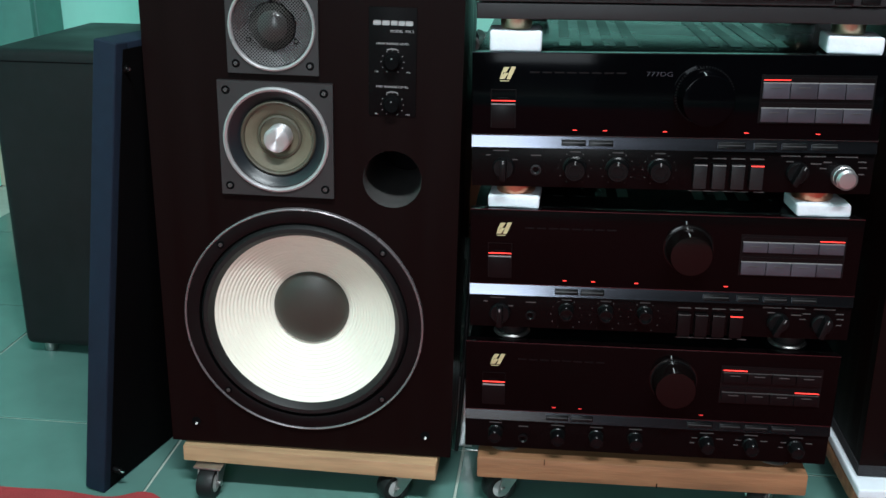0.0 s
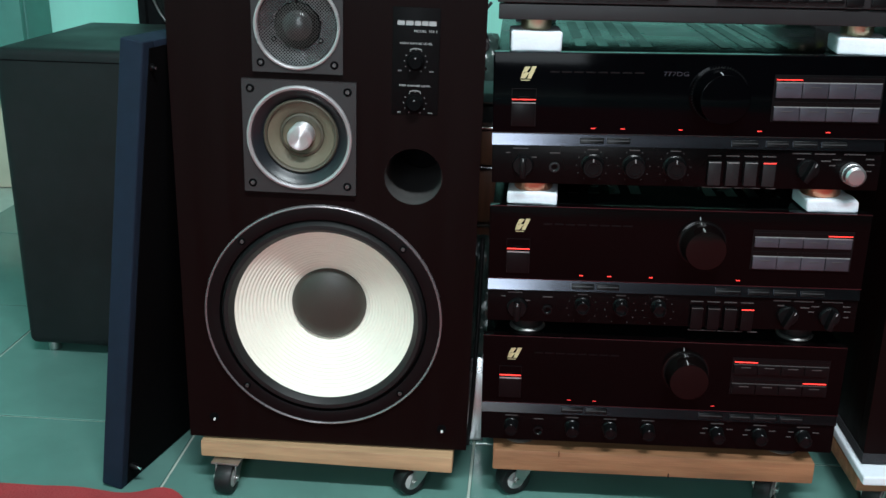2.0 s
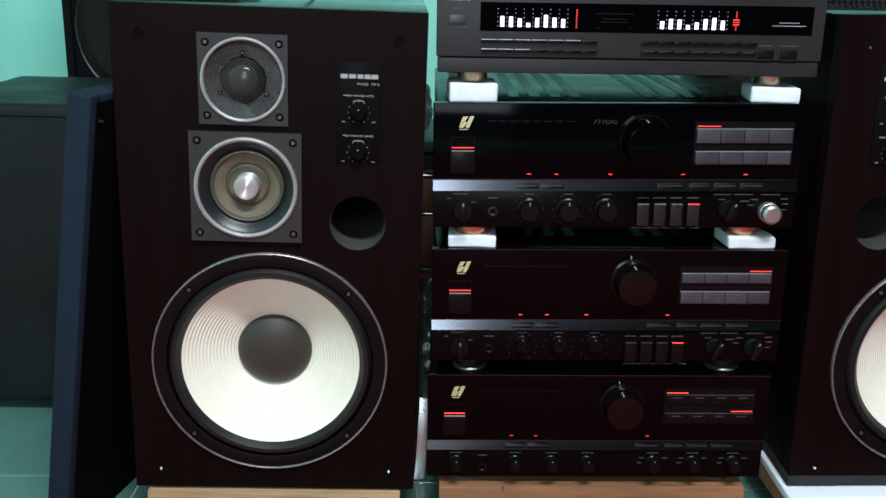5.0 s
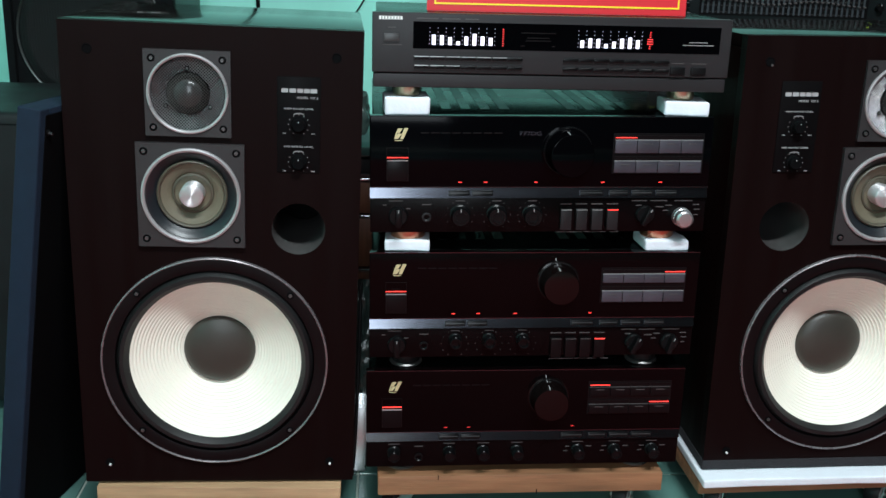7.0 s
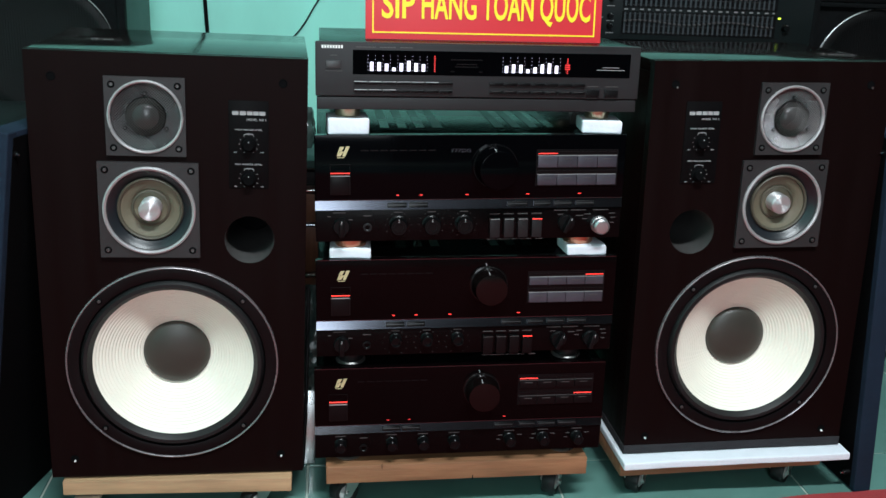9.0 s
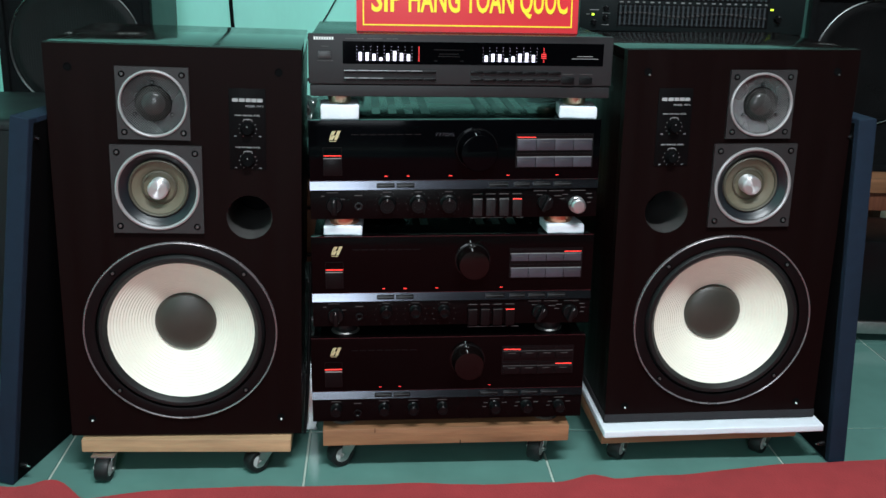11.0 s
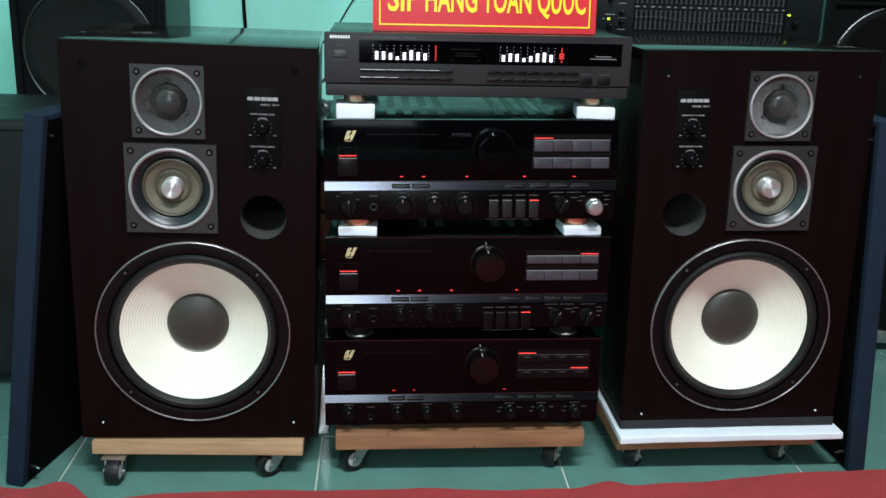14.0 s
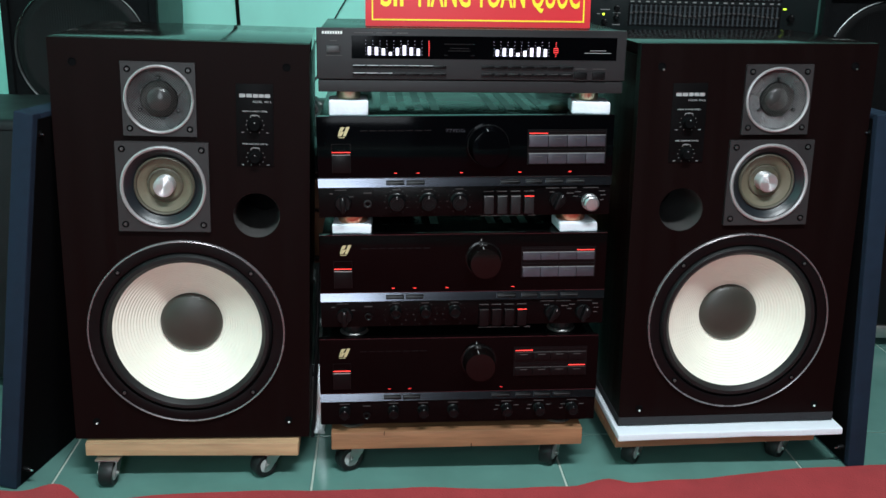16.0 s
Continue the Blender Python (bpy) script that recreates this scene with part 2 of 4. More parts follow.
def finish(name, bm, mat, smooth=35):
    bmesh.ops.recalc_face_normals(bm, faces=bm.faces[:])
    me = bpy.data.meshes.new(name)
    bm.to_mesh(me)
    bm.free()
    me.materials.append(mat)
    for p in me.polygons:
        p.use_smooth = True
    me.set_sharp_from_angle(angle=radians(smooth))
    return me


def part(name, bm, mat, parent, label=""):
    ob = new(name, finish(name, bm, mat))
    ob.parent = parent
    return tagged(ob, label)


def share(name, me, parent, m):
    """One more part on a mesh that is there already."""
    ob = new(name, me)
    ob.parent = parent
    ob.matrix_basis = m
    return ob


def thing(name, label, category, m, group="", kind=""):
    ob = new(name)
    ob.empty_display_size = 0.05
    ob.matrix_world = m
    return tagged(ob, label, category, group, kind)


def solid(name, bm, mat, label, category, group="", kind="", m=None):
    ob = new(name, finish(name, bm, mat))
    if m is not None:
        ob.matrix_world = m
    return tagged(ob, label, category, group, kind)


def letters(name, text, size, mat, parent, m, width=None, bold=0.0, depth=0.0004, label=""):
    cu = bpy.data.curves.new(name, "FONT")
    cu.body, cu.size, cu.extrude, cu.offset, cu.align_x, cu.resolution_u = text, size, depth, bold, "CENTER", 3
    tmp = bpy.data.objects.new("tmp", cu)
    me = bpy.data.meshes.new_from_object(tmp)
    bpy.data.objects.remove(tmp)
    bpy.data.curves.remove(cu)
    me.materials.append(mat)
    if width:
        xs = [v.co.x for v in me.vertices]
        k = width / (max(xs) - min(xs))
        for v in me.vertices:
            v.co.x *= k
    ob = new(name, me)
    ob.parent = parent
    ob.matrix_basis = m @ pose(0, 0, 0, 90, 0, 0)
    return tagged(ob, label)


def curve_tube(name, points, r, mat, label, category):
    cu = bpy.data.curves.new(name, "CURVE")
    cu.dimensions, cu.bevel_depth, cu.bevel_resolution = "3D", r, 3
    sp = cu.splines.new("BEZIER")
    sp.bezier_points.add(len(points) - 1)
    for b, p in zip(sp.bezier_points, points):
        b.co, b.handle_left_type, b.handle_right_type = p, "AUTO", "AUTO"
    tmp = bpy.data.objects.new("tmp", cu)
    me = bpy.data.meshes.new_from_object(tmp)
    bpy.data.objects.remove(tmp)
    bpy.data.curves.remove(cu)
    me.materials.append(mat)
    return tagged(new(name, me), label, category)


# ---- the room ----
X0, X1, Y0, Y1, H = -1.62, 2.5, -3.05, 1.45, 2.8
def wall(name, x0, x1, y0, y1, mat=None, label="turquoise painted plaster wall of the room"):
    return solid(name, box(bmesh.new(), x0, x1, y0, y1, 0.0, H), mat or PLASTER, label, "wall", kind="structure")


wall("wall_north", X0 - 0.1, X1 + 0.1, Y1, Y1 + 0.12)
wall("wall_west", X0 - 0.12, X0, Y0, Y1)
# east and south walls are out of view, dark to darken what the panels reflect
wall("wall_east", X1, X1 + 0.12, Y0, Y1, DARKWALL, "unseen dark wall added to keep panel reflections dark")
bm = box(bmesh.new(), X0 - 0.1, -0.76, Y0 - 0.12, Y0, 0, H)
box(bm, -0.08, X1 + 0.1, Y0 - 0.12, Y0, 0, H)
box(bm, -0.76, -0.08, Y0 - 0.12, Y0, 2.08, H)
solid("wall_south", bm, DARKWALL, "unseen dark wall with an open doorway, added to keep reflections dark", "wall", kind="structure")
# ceiling is out of view; its grey keeps bounce and bar reflections low
solid("ceiling", box(bmesh.new(), X0 - 0.1, X1 + 0.1, Y0 - 0.1, Y1 + 0.1, H, H + 0.1), CEIL, "unseen ceiling, grey to dim the trim bars' reflections", "ceiling", kind="structure")
solid("ground", box(bmesh.new(), -40, 40, -40, Y0 - 0.121, -0.2, -0.02), GROUT, "pale concrete yard outside the doorway", "ground", kind="structure")
bm = box(bmesh.new(), X0, X1, Y1 - 0.014, Y1, 0, 0.11, 0.003)
solid("baseboard", bm, SKIRT, "cream skirting tile along the turquoise wall", "baseboard", kind="structure")
floor = solid("floor", box(bmesh.new(), X0, X1, Y0, Y1, -0.06, -0.0025), GROUT, "glossy green ceramic tile floor with pale joints", "floor", kind="structure")

# ceiling tube lamp over the middle of the room
lamp = thing("tube_lamp", "lit fluorescent tube lamp on the ceiling", "lamp", pose(0.15, -1.56, 2.8))
part("housing", box(bmesh.new(), -0.63, 0.63, -0.03, 0.03, -0.035, 0.0, 0.004), TIN, lamp)
part("tube", lathe(bmesh.new(), [(0, -0.6), (0.008, -0.6), (0.008, 0.6), (0, 0.6)], 0, 0, -0.044, 16, "x"), TUBE, lamp)


# ---- loudspeakers ----
SW, SH, SD = 0.365, 0.6235, 0.31


def screw(parent, x, z, y, r):
    """A recessed ring with a bright socket-head screw in it."""
    w = part("screw", lathe(bmesh.new(), [(r * 1.25, y + 0.001), (r * 1.25, y - 0.0003), (r * 1.05, y - 0.0006), (r * 0.95, y - 0.0004), (r * 0.9, y - 0.0001), (0, y)], x, 0, z, 20), INNER, parent, "dark screw recess")
    part("screw_head", lathe(bmesh.new(), [(r * 0.72, y), (r * 0.70, y - 0.0014), (r * 0.55, y - 0.0021), (r * 0.34, y - 0.0021), (r * 0.26, y - 0.0008), (0, y - 0.0008)], x, 0, z, 6), SCREWHEAD, w, "small bright socket head")


def weave(bm, cx, cz, r0, r1, depth, pitch, half):
    """Woven wires on the slant across a ring from r0 to r1 at depth(radius)."""
    n = int(r1 / pitch)
    for way in (-1, 1):
        for k in range(-n, n + 1):
            o = k * pitch
            pts = []
            for j in range(-24, 25):
                u = r1 * j / 24
                q = math.hypot(u, o)
                if q > r1 or q < r0:
                    if len(pts) > 1:
                        wires(bm, pts, way, half)
                    pts = []
                    continue
                pts.append((cx, cz, u, o, depth(q)))
            if len(pts) > 1:
                wires(bm, pts, way, half)


def wires(bm, pts, way, half):
    last = None
    for cx, cz, u, o, y in pts:
        row = []
        for e, dy in ((-half, 0.0), (0, -half * 0.9), (half, 0.0)):
            p, q = u, o + e
            row.append(bm.verts.new((cx + (p - q) * 0.7071 * way, y + dy, cz + (p + q) * 0.7071)))
        if last:
            for i in (0, 1):
                bm.faces.new((last[i], last[i + 1], row[i + 1], row[i]))
        last = row


def loudspeaker(m, flip, label):
    s = -1 if flip else 1
    sp = thing("loudspeaker", label, "loudspeaker", m, "pair of loudspeakers")
    wo, mi, tw, po, pa = (-0.0044 * s, 0.1798), (-0.0302 * s, 0.4112), (-0.0313 * s, 0.5402), (0.104 * s, 0.3690), (0.1035 * s, 0.5045)
    bm = holed_plate(bmesh.new(), -SW / 2, SW / 2, 0, SH, [(*wo, 0.134), (*mi, 0.056), (*tw, 0.035), (*po, 0.0345)], 0.02)
    part("baffle", bm, BAFFLE, sp, "dark walnut front board")
    t = 0.018
    part("side_panel", box(bmesh.new(), -SW / 2, -SW / 2 + t, 0.0205, SD, 0, SH - t - 0.0003, 0.001), WOOD, sp)
    part("side_panel", box(bmesh.new(), SW / 2 - t, SW / 2, 0.0205, SD, 0, SH - t - 0.0003, 0.001), WOOD, sp)
    part("top_panel", box(bmesh.new(), -SW / 2, SW / 2, 0.0205, SD, SH - t, SH - 0.0004, 0.001), WOODTOP, sp, "glossy dark walnut top")
    part("bottom_panel", box(bmesh.new(), -SW / 2 + t, SW / 2 - t, 0.0205, SD, 0.0004, t), WOOD, sp)
    part("back_panel", box(bmesh.new(), -SW / 2 + t, SW / 2 - t, SD - 0.02, SD - 0.004, t, SH - t), WOOD, sp)
    # woofer
    x, z = wo
    w = part("woofer", lathe(bmesh.new(), [(0.1465, 0.001), (0.1465, -0.0035), (0.137, -0.0045), (0.131, -0.003), (0.129, 0.006), (0.129, 0.02)], x, 0, z, 96), BLACK, sp, "black woofer frame")
    part("trim_ring", lathe(bmesh.new(), [(0.1462, -0.002), (0.1466, -0.0048), (0.1478, -0.0056), (0.149, -0.0048), (0.1494, 0.001)], x, 0, z, 96), THINTRIM, w, "thin polished trim ring")
    part("surround", lathe(bmesh.new(), [(0.1295, 0.004), (0.128, -0.002), (0.1245, -0.0062), (0.1195, -0.0062), (0.1170, -0.003), (0.1140, 0.0012), (0.112, 0.005), (0.110, 0.008)], x, 0, z, 96), RUBBER, w, "black rubber roll surround")
    prof = []
    for k in range(150):
        u = k / 149
        r = 0.1138 + (0.045 - 0.1138) * u
        d = 0.002 + 0.048 * u ** 0.92
        if 0.03 < u < 0.90:
            d += 0.00042 * math.sin(u * 2 * math.pi * 17)
        prof.append((r, d))
    part("cone", lathe(bmesh.new(), prof, x, 0, z, 96), CONE, w, "cream ribbed paper cone")
    part("dust_cap", lathe(bmesh.new(), [(0.0488 * math.cos(a), 0.0475 - 0.0150 * math.sin(a)) for a in [math.pi / 2 * k / 10 for k in range(10)]] + [(0, 0.0325)], x, 0, z, 64), CAP, w, "dark grey domed dust cap")
    for sx in (-1, 1):
        for sz in (-1, 1):
            screw(w, x + sx * 0.0986, z + sz * 0.0986, -0.0045, 0.0037)
    # midrange
    x, z = mi
    b = bmesh.new()
    holed_plate(b, x - 0.0665, x + 0.0665, z - 0.0672, z + 0.0672, [(x, z, 0.0555)], 0.006)
    b.transform(Matrix.Translation((0, -0.006, 0)))
    d = part("midrange", b, GRAPHITE, sp, "square graphite midrange plate")
    part("trim_ring", lathe(bmesh.new(), [(0.062, -0.0058), (0.0615, -0.0085), (0.0595, -0.0092), (0.0572, -0.0082), (0.0565, -0.005)], x, 0, z, 80), TRIM, d, "polished trim ring")
    part("flare", lathe(bmesh.new(), [(0.0570, -0.0065), (0.054, -0.0045), (0.050, -0.001), (0.0465, 0.003), (0.0445, 0.0045)], x, 0, z, 80), FLARE, d, "dark steel flare")
    part("surround", lathe(bmesh.new(), [(0.0448, 0.005), (0.0438, 0.0015), (0.0425, 0.0005), (0.0405, 0.0015), (0.0395, 0.0045)], x, 0, z, 64), OLIVE_DARK, d)
    part("cone", lathe(bmesh.new(), [(0.0398, 0.0045), (0.034, 0.0065), (0.0275, 0.0095), (0.0262, 0.0115)], x, 0, z, 64), OLIVE, d, "olive paper cone")
    part("inner_ring", lathe(bmesh.new(), [(0.0264, 0.0115), (0.0255, 0.0095), (0.0235, 0.009), (0.0225, 0.011)], x, 0, z, 64), OLIVE_DARK, d)
    part("inner_cone", lathe(bmesh.new(), [(0.0228, 0.011), (0.018, 0.0145), (0.013, 0.017)], x, 0, z, 64), OLIVE, d)
    part("phase_plug", lathe(bmesh.new(), [(0.0150, 0.021), (0.0150, -0.0045), (0.0146, -0.0056), (0.0138, -0.0062), (0.010, -0.0064), (0, -0.0066)], x, 0, z, 48), SILVER, d, "brushed aluminium centre cap")
    for sx in (-1, 1):
        for sz in (-1, 1):
            screw(d, x + sx * 0.0565, z + sz * 0.0565, -0.006, 0.0040)
    # tweeter
    x, z = tw
    b = bmesh.new()
    holed_plate(b, x - 0.052, x + 0.052, z - 0.053, z + 0.053, [(x, z, 0.046)], 0.005)
    b.transform(Matrix.Translation((0, -0.005, 0)))
    d = part("tweeter", b, GRAPHITE, sp, "square graphite tweeter plate")
    part("trim_ring", lathe(bmesh.new(), [(0.0495, -0.0048), (0.049, -0.0075), (0.0475, -0.008), (0.0458, -0.0072), (0.0452, -0.004)], x, 0, z, 80), TRIM, d, "polished trim ring")
    part("mesh_cover", lathe(bmesh.new(), [(0.0457, -0.0010), (0.040, 0.0003), (0.033, 0.0013), (0.0275, 0.0019), (0.0268, 0.003), (0, 0.0032)], x, 0, z, 64), INNER, d, "dark backing behind the woven wire")
    b = bmesh.new()
    weave(b, x, z, 0.0262, 0.0457, lambda q: -0.0035 + 0.0024 * (0.0457 - q) / 0.0189, 0.00265, 0.00052)
    tagged(part("wire_mesh", b, MESHWIRE, d, "woven grey wire mesh"), kind="stuff")
    part("inner_disc", lathe(bmesh.new(), [(0.0268, 0.0008), (0.0255, -0.0010), (0.0195, -0.0022), (0.0175, -0.0014)], x, 0, z, 48), INNER, d)
    part("dome", lathe(bmesh.new(), [(0.0178 * math.cos(a), -0.0018 - 0.0075 * math.sin(a)) for a in [math.pi / 2 * k / 10 for k in range(10)]] + [(0, -0.0093)], x, 0, z, 48), DOME, d, "small domed diaphragm")
    b = bmesh.new()
    weave(b, x, z, 0.0, 0.0262, lambda q: -0.0022 - 0.0078 * math.sqrt(max(0.0, 1 - (q / 0.0272) ** 2)), 0.00265, 0.00036)
    tagged(part("wire_mesh", b, MESHDIM, d, "dark woven wire mesh"), kind="stuff")
    for a in (90, 210, 330):
        screw(d, x + 0.031 * math.cos(radians(a)), z + 0.031 * math.sin(radians(a)), -0.0032, 0.0022)
    for sx in (-1, 1):
        for sz in (-1, 1):
            screw(d, x + sx * 0.0423, z + sz * 0.0423, -0.005, 0.0038)
    # bass port
    x, z = po
    part("bass_port", lathe(bmesh.new(), [(0.0344, 0.0006), (0.0336, 0.003), (0.0332, 0.006), (0.0332, 0.16)], x, 0, z, 64), PORT, sp, "black bass port tube")
    # black disc stands in for the darkness deep in the tube
    part("port_end", lathe(bmesh.new(), [(0.034, 0.161), (0.034, 0.165), (0, 0.165)], x, 0, z, 32), INNER, sp)
    # level panel
    x, z = pa
    p = part("level_panel", box(bmesh.new(), x - 0.0268, x + 0.0268, -0.0016, 0.0, z - 0.060, z + 0.061, 0.0006), LEVELPLATE, sp, "black control plate")
    for dx, w0 in ((-0.0175, 0.0085), (-0.0077, 0.0085), (0.0015, 0.0075), (0.0097, 0.0075), (0.0182, 0.0085)):
        part("maker_mark", box(bmesh.new(), x + dx - w0 / 2, x + dx + w0 / 2, -0.0021, -0.0014, z + 0.0416, z + 0.0468, 0.0012), PANELINK, p)
    letters("model_text", "MODEL  MX 5", 0.0040, PANELINK, p, pose(x + 0.0105, -0.0020, z + 0.034), 0.026)
    for dz, word in ((0.0, "HIGH RANGE LEVEL"), (-0.048, "MID RANGE LEVEL")):
        letters("level_text", word, 0.0030, PANELINK, p, pose(x, -0.0020, z + 0.0205 + dz), 0.0365)
        letters("min_text", "MIN", 0.0022, PANELINK, p, pose(x - 0.018, -0.0020, z - 0.0105 + dz))
        letters("max_text", "MAX", 0.0022, PANELINK, p, pose(x + 0.018, -0.0020, z - 0.0105 + dz))
        k = part("level_knob", lathe(bmesh.new(), [(0.0105, -0.001), (0.0105, -0.0045), (0.0085, -0.0055), (0.008, -0.011), (0.007, -0.012), (0, -0.012)], x, 0, z + 0.0015 + dz, 32), INNER, p)
        part("pointer_dot", lathe(bmesh.new(), [(0.0009, -0.0118), (0.0007, -0.0124), (0, -0.0124)], x, 0, z + 0.0062 + dz, 12), PANELINK, k)
        b = bmesh.new()
        for a in range(-150, 151, 30):
            ca, sa = math.sin(radians(a)), math.cos(radians(a))
            box(b, x + 0.0128 * ca - 0.0005, x + 0.0128 * ca + 0.0005, -0.0021, -0.0014, z + 0.0015 + dz + 0.0128 * sa - 0.0005, z + 0.0015 + dz + 0.0128 * sa + 0.0005)
        for a in range(-24, 25, 6):
            ca, sa = math.sin(radians(a)), math.cos(radians(a))
            box(b, x + 0.0143 * ca - 0.0007, x + 0.0143 * ca + 0.0007, -0.0021, -0.0014, z + 0.0015 + dz + 0.0143 * sa - 0.0006, z + 0.0015 + dz + 0.0143 * sa + 0.0006)
        part("scale_marks", b, GREYINK, p)
    # flat black sockets colour in the hole's shade; tiny pale studs imitate glints
    for hx in (-0.1494, 0.1494):
        for hz in (0.0297, 0.590):
            g = part("grille_socket", lathe(bmesh.new(), [(0.0062, 0.0003), (0.0060, -0.0008), (0.0050, -0.0008), (0.0046, -0.0001), (0, -0.00005)], hx, 0, hz, 24), INNER, sp)
            if hz > 0.3 and flip:
                part("socket_glint", lathe(bmesh.new(), [(0.0017, -0.0003), (0.0015, -0.0012), (0, -0.0014)], hx + 0.0030, 0, hz - 0.0045, 12), STEEL, g)
            if hz < 0.3:
                part("socket_glint", lathe(bmesh.new(), [(0.0016, -0.0003), (0.0014, -0.003), (0, -0.0034)], hx + 0.0005, 0, hz - 0.0028, 12), TIN, g)
    return sp


loudspeaker(pose(-0.4286, -0.0022, 0.0705, 0.89, 0.94, 2.17), False, "tall dark walnut three-way loudspeaker on a pine dolly")
right_speaker = loudspeaker(pose(0.4455, 0.0215, 0.0788, 0.23, -0.97, 0.76), True, "tall dark walnut three-way loudspeaker on a foam-padded dolly")
part("base_strip", box(bmesh.new(), -SW / 2 - 0.001, SW / 2 + 0.001, -0.0015, SD, 0.0, 0.0145, 0.001), FELT, right_speaker, "dull grey strip along the foot")


# ---- dollies ----
def caster(parent, x, y, turn, z_top, r=0.021):
    c = part("caster", box(bmesh.new(), -0.019, 0.019, -0.019, 0.019, z_top - 0.003, z_top, 0.001), STEEL, parent, "zinc swivel caster")
    c.matrix_basis = pose(x, y, 0, 0, 0, turn)
    off = 0.014
    b = bmesh.new()
    for sx in (-1, 1):
        t = bmesh.new()
        vs = [t.verts.new(p) for p in ((sx * 0.0125, -0.016, z_top - 0.003), (sx * 0.0125, 0.014, z_top - 0.003), (sx * 0.0125, off + 0.007, r - 0.004), (sx * 0.0125, off - 0.007, r - 0.004))]
        f = t.faces.new(vs)
        e = bmesh.ops.extrude_face_region(t, geom=[f])
        bmesh.ops.translate(t, verts=[g for g in e["geom"] if isinstance(g, bmesh.types.BMVert)], vec=(sx * 0.0018, 0, 0))
        join(b, t)
    box(b, -0.0143, 0.0143, -0.016, 0.014, z_top - 0.006, z_top - 0.003)
    part("fork", b, STEEL, c)
    part("wheel", lathe(bmesh.new(), [(0.004, -0.0095), (r * 0.62, -0.0095), (r * 0.66, -0.0105), (r * 0.93, -0.0105), (r, -0.007), (r, 0.007), (r * 0.93, 0.0105), (r * 0.66, 0.0105), (r * 0.62, 0.0095), (0.004, 0.0095)], 0, off, r, 32, "x"), RUBBER, c, "black rubber wheel")
    part("hub", lathe(bmesh.new(), [(0, -0.0108), (0.006, -0.0108), (r * 0.58, -0.0098), (r * 0.58, 0.0098), (0.006, 0.0108), (0, 0.0108)], 0, off, r, 24, "x"), HUB, c, "pale plastic hub")
    part("axle_bolt", lathe(bmesh.new(), [(0, -0.017), (0.004, -0.017), (0.004, 0.017), (0, 0.017)], 0, off, r, 12, "x"), STEEL, c)


def dolly(name, label, m, w, dep, z0, z1, mat, wheels, r=0.021, tilt=0.0):
    d = thing(name, label, "dolly", m, "wheeled dollies")
    b = box(bmesh.new(), -w / 2, w / 2, 0, dep, z0, z1, 0.0025)
    for v in b.verts:
        v.co += noise.noise_vector(v.co * 9.0) * 0.0012
    b.transform(Matrix.Translation((0, 0, z0)) @ pose(0, 0, 0, 0, tilt, 0) @ Matrix.Translation((0, 0, -z0)))
    part("board", b, mat, d, "rough sawn board")
    for x, y, a in wheels:
        caster(d, x, y, a, z0 - 0.0003, r)
    return d


dolly("dolly", "pine board dolly on swivel casters under a loudspeaker", pose(-0.4295, -0.014, 0, 0, 0, 0.5), 0.334, 0.29, 0.0445, 0.0672, PINE, ((-0.131, 0.008, 176), (0.120, 0.026, 128), (-0.13, 0.25, 20), (0.13, 0.25, -40)), 0.0205, 0.7)
dolly("dolly", "thick varnished board dolly under the amplifiers", pose(-0.0055, -0.004, 0, 0, 0, 0.8), 0.409, 0.36, 0.051, 0.0805, OLD_PINE, ((-0.165, 0.035, 118), (0.165, 0.05, 150), (-0.16, 0.31, 20), (0.16, 0.31, -40)), 0.022, -0.6)
plank = bpy.data.objects["dolly.001"]
b = bmesh.new()
for x, z0, z1, w in ((0.0215, 0.0512, 0.0570, 0.0006), (-0.120, 0.0740, 0.0803, 0.0004)):
    box(b, x - w, x + w, -0.0022, 0.001, z0, z1)
part("split", b, INNER, plank, "dark splits in the plank")
dolly("dolly", "wooden dolly on black casters under white foam", pose(0.431, 0.018, 0, 0, 0, 2.0), 0.345, 0.28, 0.0410, 0.0640, OLD_PINE, ((-0.128, 0.035, 140), (0.132, 0.04, 130), (-0.13, 0.24, 20), (0.13, 0.24, -40)), 0.0195, -1.0)
b = box(bmesh.new(), -0.19, 0.19, 0, 0.35, 0, 0.0122, 0.003, 3)
bmesh.ops.subdivide_edges(b, edges=b.edges[:], cuts=4, use_grid_fill=True)
for v in b.verts:
    v.co.z += 0.0022 * noise.noise(v.co * 16.0)
    v.co.y += 0.005 * noise.noise(v.co * 9.0 + Vector((3, 1, 0)))
solid("foam_sheet", b, FOAM, "white packing foam sheet under a loudspeaker", "foam", m=pose(0.4465, -0.008, 0.0650, 0, -1.0, 0.8))


# ---- amplifiers ----
AW, AD = 0.445, 0.40


def round_knob(parent, x, z, r, depth, mat, y=0.0, mark=True, name="knob"):
    prof = [(r * 1.12, y), (r * 1.12, y - 0.002), (r, y - 0.003), (r * 0.97, y - depth + 0.0015), (r * 0.9, y - depth), (0, y - depth)]
    k = part(name, lathe(bmesh.new(), prof, x, 0, z, 40), mat, parent)
    if mark:
        part("pointer_mark", box(bmesh.new(), x - 0.0006, x + 0.0006, y - depth - 0.0004, y - depth + 0.004, z + r * 0.55, z + r * 0.95), GREYINK, k)
    return k


